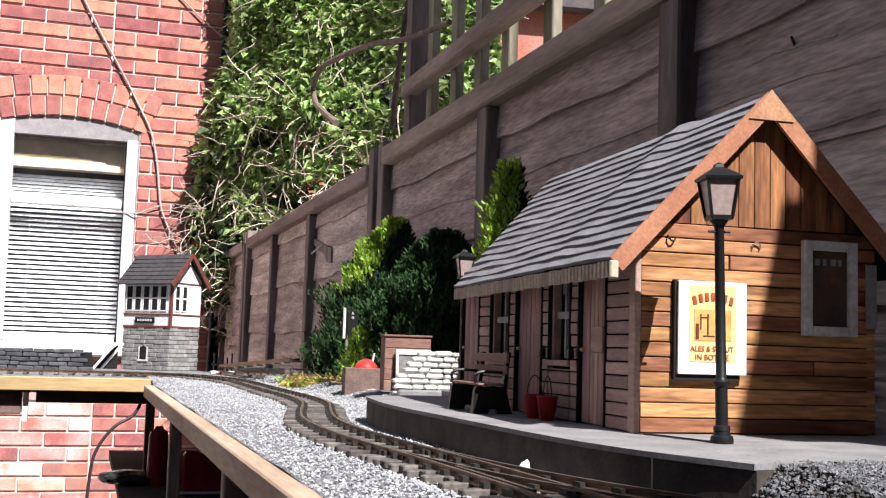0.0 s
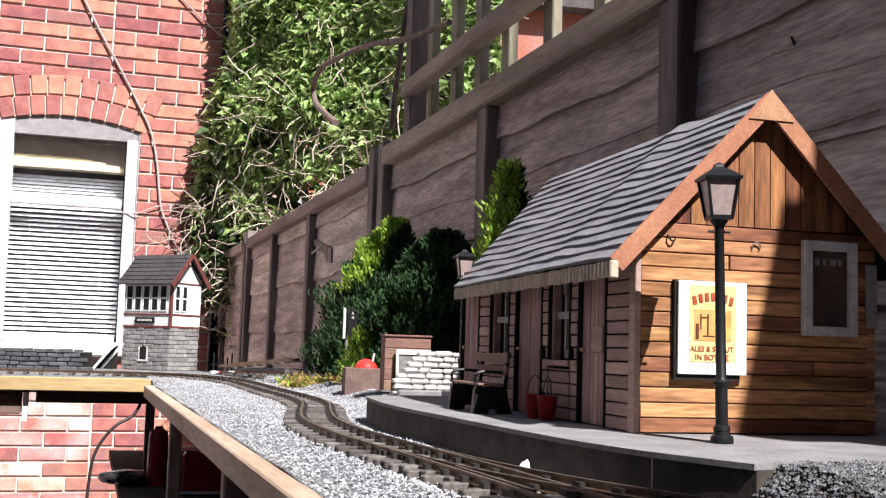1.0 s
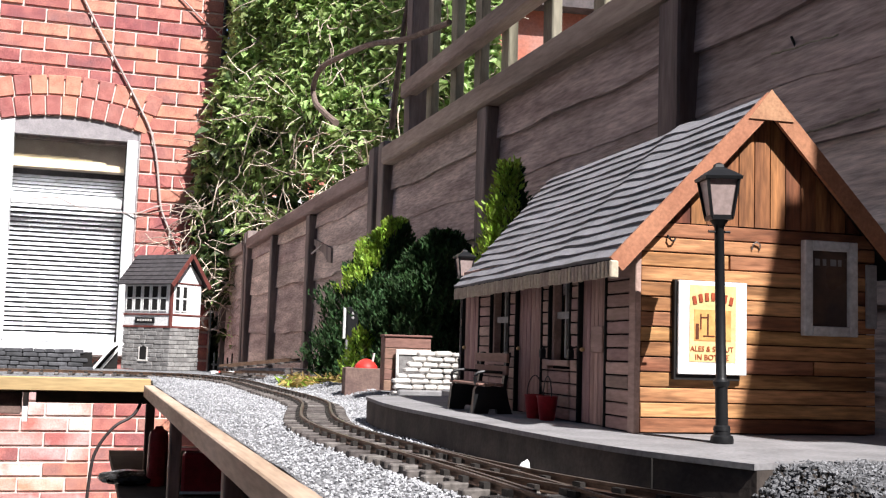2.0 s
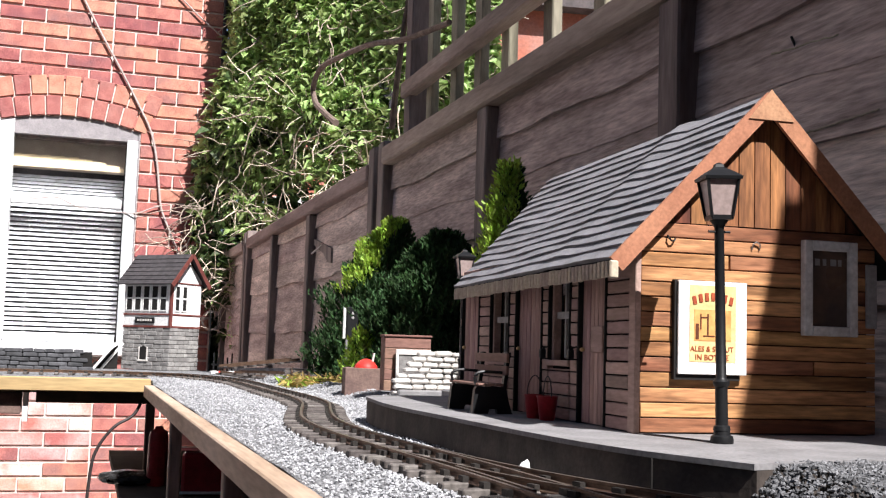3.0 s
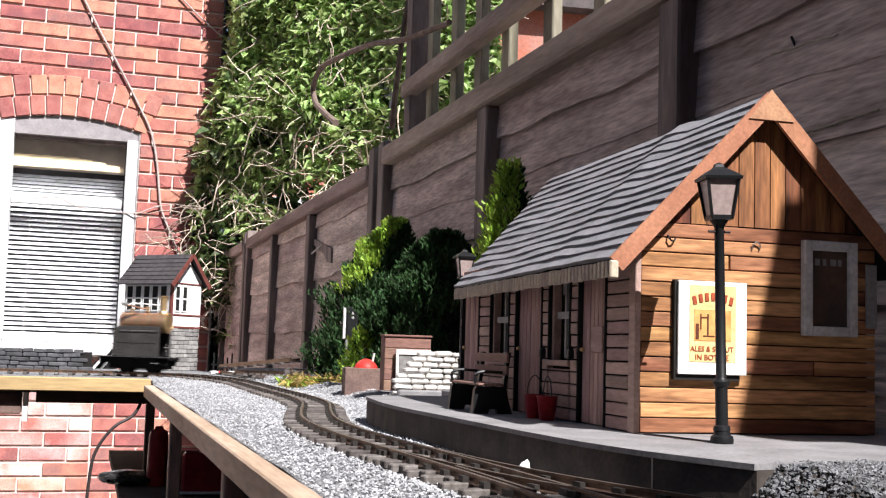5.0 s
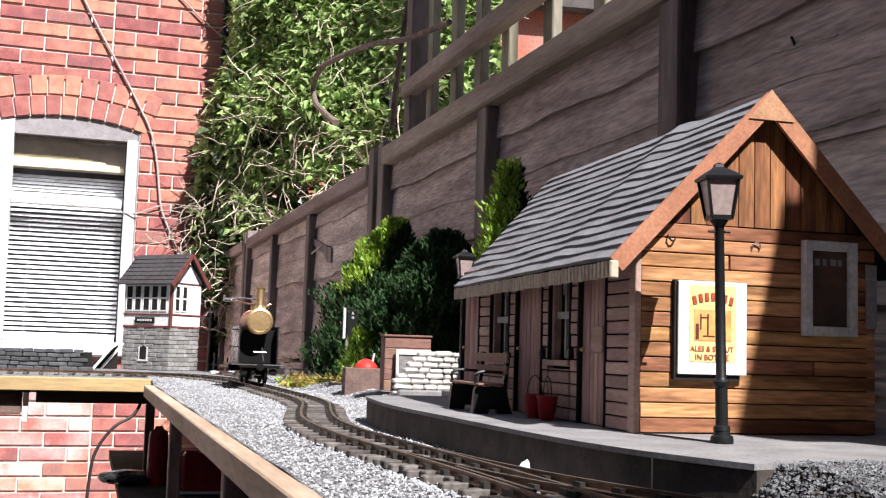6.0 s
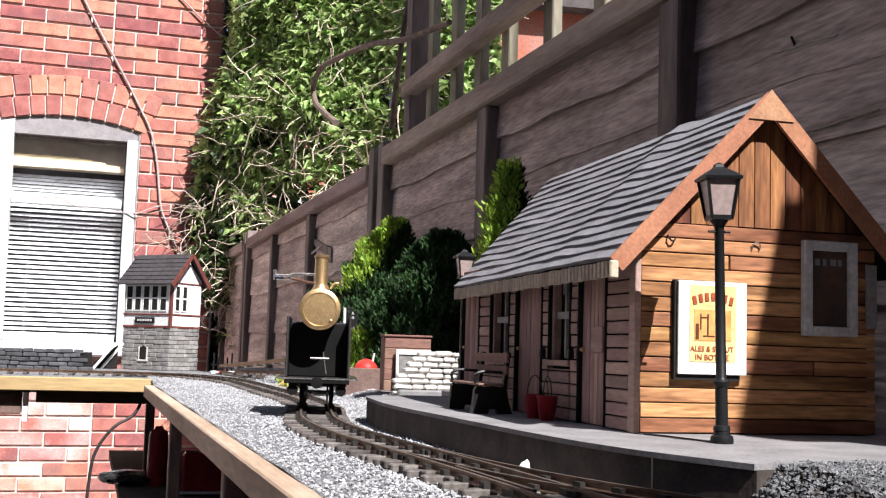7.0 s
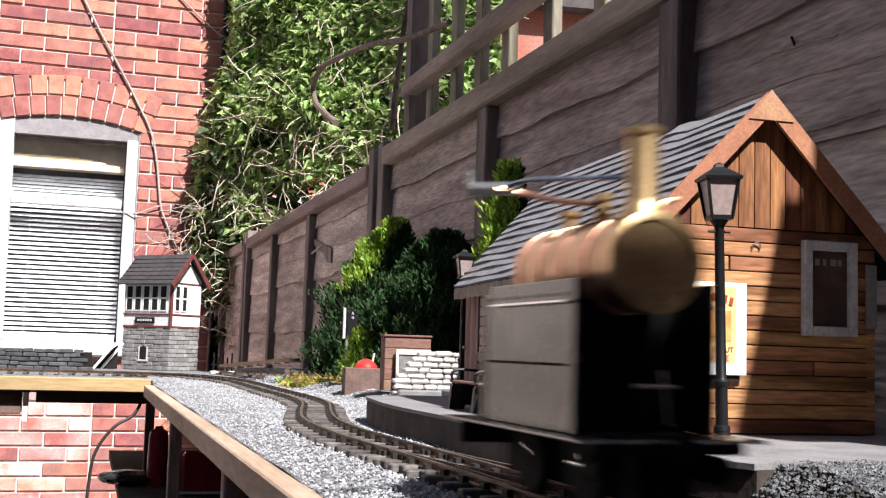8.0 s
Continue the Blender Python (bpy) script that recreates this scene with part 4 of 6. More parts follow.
    # small fixings on the gable
    bm = B()
    tube(bm, [(.02, -.0048, .141), (.02, -.007, .139), (.022, -.0075, .137), (.024, -.007, .137), (.0255, -.0062, .139)], .0007, 6)
    part("hook", bm, BLACK_IRON, s, "small dark hook")
    bm = B()
    tube(bm, [(.088, -.0048, .134), (.088, -.006, .138), (.091, -.0065, .14), (.094, -.006, .138), (.094, -.0048, .134)], .0006, 6)
    part("hook", bm, STEEL, s, "small bent wire hook")
    poster()
    dark_poster()


def flat_text(body, size, m, material, parent, name, label="", spread=1.0):
    cu = bpy.data.curves.new(name, 'FONT')
    cu.body, cu.size, cu.align_x, cu.extrude = body, size, 'CENTER', 0.00012
    cu.space_character = spread
    ob = new(name, cu)
    ob.matrix_world = m
    dg = bpy.context.evaluated_depsgraph_get()
    me = bpy.data.meshes.new_from_object(ob.evaluated_get(dg))
    bpy.data.objects.remove(ob)
    me.materials.clear()
    me.materials.append(material)
    o2 = new(name, me)
    o2.parent = parent
    o2.matrix_basis = m
    return tagged(o2, label)


def poster():
    # u across, z up, in front of the gable boards
    p = thing("poster_board", ST @ pose(.0262, -.0045, .0425), "white poster board with orange panel and red lettering on the gable", "poster")
    w, h = .0542, .0665
    bm = B()
    box(bm, (-.002, -.004, -.004), (w - .004, 0, h + .0005))
    part("backing", bm, DARK, p, "dark backing board")
    bm = B()
    box(bm, (0, -.0065, 0), (w, -.0041, h), bevel=.0004)
    part("panel", bm, WHITE_PAINT, p)
    bm = B()
    box(bm, (.0085, -.0069, .009), (w - .009, -.0066, h - .003))
    part("print", bm, POSTER_CREAM, p)
    bm = B()
    box(bm, (.012, -.0072, .024), (.030, -.007, .046))
    box(bm, (.033, -.0072, .024), (w - .013, -.007, .046))
    part("picture", bm, POSTER_ORANGE, p)
    bm = B()
    box(bm, (.0165, -.0075, .032), (.0175, -.0073, .043))
    box(bm, (.022, -.0075, .028), (.0232, -.0073, .043))
    box(bm, (.0165, -.0075, .040), (.023, -.0073, .041))
    box(bm, (.019, -.0075, .027), (.028, -.0073, .0278))
    box(bm, (.013, -.0075, .025), (.0155, -.0073, .036))
    part("picture_line", bm, POSTER_BROWN, p)
    # the maker's arched word, as plain strokes
    bm = B()
    n = 7
    for i in range(n):
        k = (i - 3) / 3
        x = w / 2 - .0005 + k * .0145
        z = .0555 - .0028 * k * k
        box(bm, (-.0014, -.0075, -.0029), (.0014, -.0073, .0029), m=pose(x, 0, z, 0, k * 12, 0))
    part("maker_mark", bm, POSTER_RED, p, "arched row of red blocks")
    flat_text("ALES & STOUT", .0053, pose(w / 2 - .001, -.0073, .0165, 90), POSTER_RED, p, "lettering")
    flat_text("IN BOTTLE", .0055, pose(w / 2 - .001, -.0073, .0105, 90), POSTER_RED, p, "lettering")


def dark_poster():
    p = thing("framed_poster", ST @ pose(.1283, -.0045, .073), "dark poster in a faded white wooden frame on the gable", "poster")
    w, h = .0455, .0705
    f = .0072
    bm = B()
    box(bm, (f, -.0022, f), (w - f, -.0005, h - f))
    part("print", bm, DARK_POSTER, p)
    bm = B()
    for i, ww in enumerate((.004, .003, .005, .003)):
        box(bm, (.011 + i * .0065, -.0026, h - f - .011), (.011 + i * .0065 + ww, -.0023, h - f - .006))
    part("faded_line", bm, GREY_FRAME, p)
    for lo, hi in (((0, 0), (f, h)), ((w - f, 0), (w, h)), ((f, 0), (w - f, f)), ((f, h - f), (w - f, h))):
        bm = B()
        box(bm, (lo[0], -.006, lo[1]), (hi[0], -.0003, hi[1]), bevel=.0006)
        part("frame", bm, FADED_WHITE, p)
    q = thing("notice_frame", ST @ pose(.1835, -.0045, .080), "small dull grey notice plate on the gable", "notice")
    part("plate", box(B(), (0, -.003, 0), (.009, -.0003, .048), bevel=.0006), GREY_FRAME, q)


def lamp_post():
    l = thing("station_lamp", pose(.394, .637, .028, 0, -1.4, 0), "black iron model street lamp with a pale lantern", "street lamp", "station lamps")
    bm = B()
    lathe(bm, [(.0072, 0), (.0075, .002), (.007, .0045), (.0055, .0055), (.0052, .008), (.0056, .0085), (.0052, .011), (.0040, .0118), (.0040, .036), (.0052, .0372), (.0054, .0395), (.0042, .0408), (.0034, .042), (.0031, .139), (.0042, .141), (.0058, .1437), (.0068, .1455)], 20)
    part("post", bm, BLACK_IRON, l, "black iron post", smooth=True)
    bm = B()
    cyl(bm, (-.008, 0, .1365), (.008, 0, .1365), .0008, seg=8)
    part("ladder_bar", bm, BLACK_IRON, l)
    # lantern, tapered and four-sided
    zb, zt, rb, rt = .1455, .171, .0068, .0104
    q = 2 ** 0.5
    bm = B()
    lathe(bm, [(rb * q * .93, zb), (rt * q * .93, zt)], 4, pose(0, 0, 0, 0, 0, 32))
    part("lantern_glass", bm, LANTERN_GLASS, l, "frosted pale lantern panes")
    for i in range(4):
        a = radians(32 + 90 * i)
        bm = B()
        cyl(bm, (rb * q * math.cos(a), rb * q * math.sin(a), zb), (rt * q * math.cos(a), rt * q * math.sin(a), zt), .0011, seg=6)
        part("glazing_bar", bm, BLACK_IRON, l)
    bm = B()
    lathe(bm, [(rb * q * 1.05, zb - .0015), (rb * q * 1.1, zb + .0015)], 4, pose(0, 0, 0, 0, 0, 32))
    part("lantern_base", bm, BLACK_IRON, l)
    bm = B()
    lathe(bm, [(rt * q * 1.15, zt - .001), (rt * q * 1.2, zt + .001), (rt * q * .62, zt + .0055), (.0052, zt + .0072), (.0042, zt + .0078), (.0036, zt + .0098), (.001, zt + .011)], 4, pose(0, 0, 0, 0, 0, 32))
    part("lantern_roof", bm, BLACK_IRON, l)
    copy_thing(l, pose(.466, 1.375, .032, 0, 0, 12))
    bm = B()
    box(bm, (.446, 1.355, -.002), (.486, 1.395, .032), bevel=.002)
    tagged(part("lamp_plinth", bm, CONCRETE), "plain concrete block under the far lamp", "block")
    # its supply wire on the platform
    bm = B()
    tube(bm, spline([(.388, .640, .029), (.384, .668, .0288), (.379, .69, .0288), (.371, .7, .0288)], 6), .0005, 5)
    tagged(part("lamp_wire", bm, CABLE_DARK), "thin dark wire lying on the platform", "wire")


def bench():
    b = thing("platform_bench", pose(.345, .965, .028, 0, 0, -2), "platform bench with red-brown slats and black iron ends", "bench")
    # sits along y, faces -x
    for z, x in ((.0245, -.012), (.0245, -.004), (.0245, .004)):
        bm = B()
        box(bm, (x - .0035, -.046, z), (x + .0035, .046, z + .0022), bevel=.0006)
        part("seat_slat", bm, BENCH_WOOD, b)
    for z in (.034, .045):
        bm = B()
        box(bm, (.0095, -.046, z), (.012, .046, z + .008), bevel=.0006)
        part("back_slat", bm, BENCH_WOOD, b)
    for y in (-.036, .036):
        bm = B()
        prism(bm, [(-.0185, 0), (-.004, 0), (-.003, .004), (.004, .004), (.005, 0), (.0185, 0), (.0145, .012), (.0125, .022), (.016, .054), (.0125, .054), (.0095, .0235), (-.015, .0235), (-.0165, .021)], -y - .003, -y + .003, m=pose(0, 0, 0, 90))
        part("bench_end", bm, BLACK_IRON, b, "black cast iron end")
        bm = B()
        tube(bm, spline([(-.014, y, .0235), (-.016, y, .033), (-.008, y, .0365), (.009, y, .036)], 5), .0014, 6)
        part("arm_rest", bm, BLACK_IRON, b)


def bucket():
    b = thing("fire_bucket", pose(.362, .848, .028), "small red fire bucket with a wire handle on the platform", "bucket", "fire buckets")
    bm = B()
    lathe(bm, [(.0058, 0), (.0062, .0005), (.0085, .0185), (.0092, .0195), (.0085, .0198), (.0055, .004), (0.0002, .0035)], 18)
    part("pail", bm, RED, b, "red painted pail", smooth=True)
    bm = B()
    tube(bm, [(0, .0085 * math.cos(a), .0185 + .017 * math.sin(a)) for a in [math.pi * i / 14 for i in range(15)]], .0005, 5)
    part("handle", bm, CABLE_DARK, b, "thin wire handle")
    copy_thing(b, pose(.3615, .874, .028, 0, 0, 25))
    # dark pots beside the doors
    for y in (.885, .822):
        c = thing("hanging_lantern", ST @ pose(-.006, y - .717, .05), "small dark wall lantern by the door", "wall lamp", "wall lamps")
        bm = B()
        box(bm, (-.005, -.0025, 0), (0, .0025, .008), bevel=.0008)
        part("lantern_body", bm, BLACK_IRON, c)
        bm = B()
        cyl(bm, (-.0025, 0, .008), (.0045, 0, .011), .0007, seg=6)
        part("bracket", bm, BLACK_IRON, c)


# ---- beyond the platform ----
CORNER = Matrix.Translation((0, 0, .01353)) @ Matrix.Scale(0.835, 4)   # the planter corner's plan is drawn at 1 : 0.835

def planter_corner():
    p = thing("brown_planter", pose(.452, 1.83, -.001, 0, 0, -8), "plain brown wooden planter box filled with earth", "planter")
    w, d, h = .074, .06, .05
    for lo, hi in (((-w / 2, -d / 2, 0), (w / 2, -d / 2 + .004, h)), ((-w / 2, d / 2 - .004, 0), (w / 2, d / 2, h)),
                   ((-w / 2, -d / 2 + .004, 0), (-w / 2 + .004, d / 2 - .004, h)), ((w / 2 - .004, -d / 2 + .004, 0), (w / 2, d / 2 - .004, h))):
        part("side", box(B(), lo, hi, bevel=.001), CLAY, p)
    part("earth", box(B(), (-w / 2 + .004, -d / 2 + .004, .002), (w / 2 - .004, d / 2 - .004, h - .006)), SOIL, p)
    m = thing("red_toadstool", pose(.450, 1.822, .043, 0, 0, 0), "bright red domed ornament with a pale stem on the planter", "ornament")
    bm = B()
    lathe(bm, [(.0195, 0), (.0205, .003), (.0185, .010), (.013, .0165), (.006, .0205), (.0005, .0215)], 18)
    part("dome", bm, RED_BRIGHT, m, smooth=True)
    part("stalk", cyl(B(), (.009, -.004, .012), (.0125, -.004, .031), .0022, .0016, seg=8), PALE_STONE, m)
    # wooden crate with a tiled front
    c = thing("wooden_crate", CORNER @ pose(.568, 2.0, .006, 0, 0, -6), "open red-brown wooden crate standing behind the stones", "crate")
    w, d, h = .085, .05, .098
    for i in range(5):
        part("slat", box(B(), (-w / 2, -d / 2, i * .0195), (w / 2, -d / 2 + .004, i * .0195 + .0188), bevel=.0008), BOX_WOOD, c)
    part("side", box(B(), (-w / 2, -d / 2 + .004, 0), (-w / 2 + .004, d / 2, h), bevel=.0008), BOX_WOOD, c)
    part("side", box(B(), (w / 2 - .004, -d / 2 + .004, 0), (w / 2, d / 2, h), bevel=.0008), BOX_WOOD, c)
    part("lid", box(B(), (-w / 2 - .002, -d / 2 - .003, h), (w / 2 + .002, d / 2, h + .004), bevel=.001), BOX_WOOD, c)
    g = thing("stone_frame", CORNER @ pose(.572, 1.955, .004, -6, 0, -4), "pale grey stone frame leaning on the crate", "frame")
    for lo, hi in (((-.032, 0, 0), (-.027, .006, .078)), ((.027, 0, 0), (.033, .006, .078)), ((-.027, 0, .068), (.027, .006, .078))):
        part("bar", box(B(), lo, hi, bevel=.001), PALE_STONE, g)
    part("back", box(B(), (-.027, .003, 0), (.027, .006, .068)), GREY_STONE, g)
    # heap of pale flat stones
    r = random.Random(8)
    s = thing("stone_wall", CORNER @ pose(.580, 1.905, 0.0, 0, 0, -5), "dry stacked low wall of pale flat stones", "stone wall")
    row_h = .0098
    for i in range(8):
        x = -.062 + (0.0 if i < 3 else (i - 2) * .0085) + r.uniform(0, .006)
        while x < .075:
            w = r.uniform(.018, .034)
            bm = B()
            box(bm, (0, -.012, 0), (w - .0012, .012, row_h - .001 + r.uniform(-.0012, .0004)), bevel=.0026)
            ob = part("stone", bm, PALE_STONE, s)
            ob.matrix_basis = pose(x, r.uniform(-.003, .003), .002 + i * row_h, r.uniform(-2, 2), r.uniform(-2, 2), r.uniform(-4, 4))
            x += w
    e = thing("edging_kerb", CORNER @ pose(.535, 1.885, 0, 0, 0, -5), "low rough concrete kerb under the stones", "kerb")
    part("kerb", box(B(), (-.012, -.01, 0), (.13, .006, .012), bevel=.003), CONCRETE, e)
    # signal
    g = thing("trackside_signal", pose(.470, 2.06, .0), "slim grey signal post with a dark head and white edge", "signal")
    part("post", cyl(B(), (0, 0, 0), (0, 0, .12), .0026, seg=8), GREY_FRAME, g)
    part("head", box(B(), (-.002, -.004, .098), (.02, .004, .158), bevel=.0015), BLACK_IRON, g, "black signal head")
    part("edge", box(B(), (-.0085, -.0042, .098), (-.0042, .003, .158), bevel=.0008), WHITE_PAINT, g, "white edge strip")
    for z in (.146, .138):
        bm = B()
        lathe(bm, [(.0005, 0), (.0028, 0), (.0028, .0015), (.0005, .0018)], 10, pose(.009, -.0042, z, 90))
        part("lens", bm, GREY_FRAME, g)
    part("bracket", box(B(), (-.0045, -.002, .1), (-.0015, .002, .15)), BLACK_IRON, g)
    # white pebble by the rails
    bm = B()
    bmesh.ops.create_icosphere(bm, subdivisions=2, radius=.0046)
    for v in bm.verts:
        v.co = Vector((v.co.x * .9, v.co.y * .8, max(v.co.z, -.003) * (1.3 + .6 * (v.co.x > .002))))
    o = part("white_pebble", bm, WHITE_PAINT)
    o.matrix_basis = pose(.2855, .705, .004)
    tagged(o, "small white pointed stone beside the rail", "stone")


# ---- signal box ----
def signal_box():
    s = thing("signal_box", pose(.2345, 3.3, .0, 0, 0, 43), "model signal box with stone base, white upper storey, dark roof", "model building")
    W1, W2 = .123, .185           # gable side along +x, long side along +y
    H1, H2, HR = .125, .262, .335
    bm = B()
    box(bm, (.003, .003, 0), (W1 - .003, W2 - .003, H1))
    base = part("base", bm, MORTAR, s, "grey stone base")
    r = random.Random(4)
    hgt = .0125
    for k in range(10):
        for face, L in ((0, W1), (1, W2)):
            x = 0
            while x < L - .004:
                w = min(r.uniform(.016, .034), L - x)
                if L - x - w < .006:
                    w = L - x
                bm = B()
                e = r.uniform(-.001, .001)
                if face == 0:
                    box(bm, (x, -.001 + e, k * hgt), (x + w - .001, .004, (k + 1) * hgt - .001), bevel=.0012)
                else:
                    box(bm, (-.001 + e, x, k * hgt), (.004, x + w - .001, (k + 1) * hgt - .001), bevel=.0012)
                part("stone", bm, GREY_STONE, base)
                x += w
    bm = B()
    prism(bm, [(.085, .030), (.112, .030), (.112, .062), (.0985, .070), (.085, .062)], -.002, .006, m=pose(0, 0, 0) @ Matrix(((0, 0, 1, 0), (1, 0, 0, 0), (0, 1, 0, 0), (0, 0, 0, 1))))
    part("arch_window", bm, DARK, base, "small dark arched opening")
    for a, b, c, d in ((.081, .085, .028, .066), (.112, .116, .028, .066), (.079, .118, .024, .029)):
        part("window_surround", box(B(), (-.004, a, c), (-.0005, b, d), bevel=.0006), PALE_STONE, base)
    # upper storey
    bm = B()
    prism(bm, [(0, H1), (W1, H1), (W1, H2), (W1 / 2, HR - .012), (0, H2)], 0, -.004, m=pose(0, 0, 0, 90))
    box(bm, (0, .004, H1), (.004, W2 - .004, H2))
    box(bm, (W1 - .004, .004, H1), (W1, W2 - .004, H2))
    prism(bm, [(0, H1), (W1, H1), (W1, H2), (W1 / 2, HR - .012), (0, H2)], -W2 + .004, -W2, m=pose(0, 0, 0, 90))
    up = part("upper_wall", bm, WHITE_PAINT, s, "white timber upper wall")
    for lo, hi in (((-.002, -.002, H1 - .003), (W1 + .002, -.0005, H1 + .003)), ((-.0025, -.0005, H1 - .003), (-.0005, W2, H1 + .003)),
                   ((-.002, -.002, .158), (W1 + .002, -.0004, .163)), ((-.0025, 0, .158), (-.0004, W2, .163)),
                   ((-.002, -.002, H2 - .012), (W1 + .002, -.0004, H2 - .008)), ((-.003, -.003, H1), (.005, .005, H2)),):
        part("trim", box(B(), lo, hi, bevel=.0006), REDBROWN, up, "red-brown trim")
    # windows: five lights on the long side, two on the gable
    def sash(x0, x1, z0, z1, face):
        a, b = (x0, -.0012, z0), (x1, .0, z1)
        if face:
            a, b = (-.0012, x0, z0), (0, x1, z1)
        w = part("window", box(B(), a, b), DARK, up, "small paned window with white bars")
        zm = (z0 + z1) / 2
        bars = [((x0 - .002, z0 - .002), (x0 + .001, z1 + .002)), ((x1 - .001, z0 - .002), (x1 + .002, z1 + .002)), ((x0, zm - .0022), (x1, zm + .0022)),
                ((x0, z0 - .002), (x1, z0 + .001)), ((x0, z1 - .001), (x1, z1 + .002))]
        for p, q in bars:
            lo, hi = ((p[0], -.0026, p[1]), (q[0], -.0012, q[1])) if not face else ((-.0026, p[0], p[1]), (-.0012, q[0], q[1]))
            part("bar", box(B(), lo, hi), WHITE_PAINT, w)
    for i in range(5):
        sash(.018 + i * .033, .018 + i * .033 + .024, .172, .243, 1)
    for i in range(2):
        sash(.014 + i * .03, .014 + i * .03 + .018, .172, .243, 0)
    bm = B()
    box(bm, (-.005, .06, .134), (-.0005, .135, .152), bevel=.001)
    nb = part("name_board", bm, BLACK_IRON, s, "dark name board with illegible pale writing")
    bm = B()
    for i in range(6):
        box(bm, (-.0056, .068 + i * .010, .1405), (-.0051, .075 + i * .010, .1465))
    part("writing", bm, PALE_STONE, nb)
    # roof
    run = W1 / 2 + .018
    rise = HR - H2 + .018
    ang = math.atan2(rise, run)
    ln = math.hypot(run, rise)
    for side in (0, 1):
        for i in range(7):
            bm = B()
            vs = []
            for y in (-.016, W2 + .016):
                for d, up_ in ((i * ln / 7, .004), ((i + 1) * ln / 7 + .002, .002), ((i + 1) * ln / 7 + .002, 0), (i * ln / 7, 0)):
                    u = -.018 + d * math.cos(ang) - up_ * math.sin(ang)
                    vs.append(bm.verts.new((u if side == 0 else W1 - u, y, H2 - .016 + d * math.sin(ang) + up_ * math.cos(ang))))
            for f in ((0, 1, 2, 3), (7, 6, 5, 4), (0, 4, 5, 1), (1, 5, 6, 2), (2, 6, 7, 3), (3, 7, 4, 0)):
                bm.faces.new([vs[j] for j in f])
            part("roof_strip", bm, SLATE_ROOF, s)
        bm = B()
        vs = []
        for y in (-.0195, -.0165):
            for d, up_ in ((-.003, .005), (ln, .005), (ln - .004, -.009), (-.003, -.009)):
                u = min(-.018 + d * math.cos(ang) - up_ * math.sin(ang), W1 / 2)
                vs.append(bm.verts.new((u if side == 0 else W1 - u, y, H2 - .016 + d * math.sin(ang) + up_ * math.cos(ang))))
        for f in ((0, 1, 2, 3), (7, 6, 5, 4), (0, 4, 5, 1), (1, 5, 6, 2), (2, 6, 7, 3), (3, 7, 4, 0)):
            bm.faces.new([vs[j] for j in f])
        part("barge_board", bm, REDBROWN, s, "red-brown barge board")
    # outside steps at the far end of the long side
    st = thing("wooden_steps", pose(.085, 3.36, 0, 0, 0, 0), "steep pale steps leaning beside the signal box", "steps")
    for y, dx in ((-.012, 0.0), (.02, .022)):
        part("stringer", box(B(), (-.0035, -.003, 0), (.0035, .003, .095), m=pose(-.055 + dx, y, 0, 0, 38, 0), bevel=.0008), WHITE_PAINT, st)
    for i in range(6):
        part("tread", box(B(), (-.007, -.01, -.001), (.007, .018, .001), m=pose(-.048 + i * .0098, 0, .01 + i * .0125)), REDBROWN, st)
    part("side_panel", prism(B(), [(-.075, 0), (.012, 0), (.012, .07)], -.028, -.026, m=pose(0, 0, 0, 90)), DARK, st)
    # low dark stone wall behind the far track
    w = thing("slate_wall", pose(-1.2, 3.16, -.002), "low dark slate dry stone wall behind the track", "stone wall")
    part("core", box(B(), (0, .006, 0), (1.225, .02, .05)), DARK, w)
    for k in range(5):
        x = .6
        while x < 1.19:
            ww = r.uniform(.02, .05)
            bm = B()
            box(bm, (0, 0, 0), (ww - .001, .02, .0108), bevel=.0022)
            o = part("stone", bm, SLATE_STONE, w)
            o.matrix_basis = pose(x, r.uniform(-.002, .002), k * .0114, 0, r.uniform(-2, 2), 0)
            x += ww
    # small fence, a flat red and white stop, and a coil hung up
    g = thing("small_gate", pose(.352, 3.22, 0, 0, 0, 8), "tiny dark picket gate beside the signal box", "gate")
    for i in range(5):
        part("picket", box(B(), (i * .013, 0, 0), (i * .013 + .004, .003, .055 - .012 * (i % 2)), bevel=.0006), BLACK_IRON, g)
    part("rail", box(B(), (-.004, .003, .02), (.06, .005, .025)), BLACK_IRON, g)
    g = thing("buffer_stop", pose(.375, 3.05, .001, 0, 0, 10), "low red and white block at the end of the siding", "buffer stop")
    for i in range(5):
        part("block", box(B(), (-.05 + i * .022, -.008, 0), (-.03 + i * .022, .008, .008), bevel=.001), RED_BRIGHT if i % 2 else WHITE_PAINT, g)
    g = thing("wire_coil", pose(.352, 3.34, .148), "coil of pale wire hung on a post beside the signal box", "wire coil")
    for k, rr in enumerate((.026, .0225)):
        bm = B()
        tube(bm, [(rr * math.cos(a), .002 * k, rr * 1.1 * math.sin(a)) for a in [2 * math.pi * i / 20 for i in range(21)]], .0006, 5)
        part("loop", bm, FENCE_POST, g)
    part("hook_post", cyl(B(), (0, .006, -.148), (0, .006, .03), .0022, seg=8), BLACK_IRON, g)


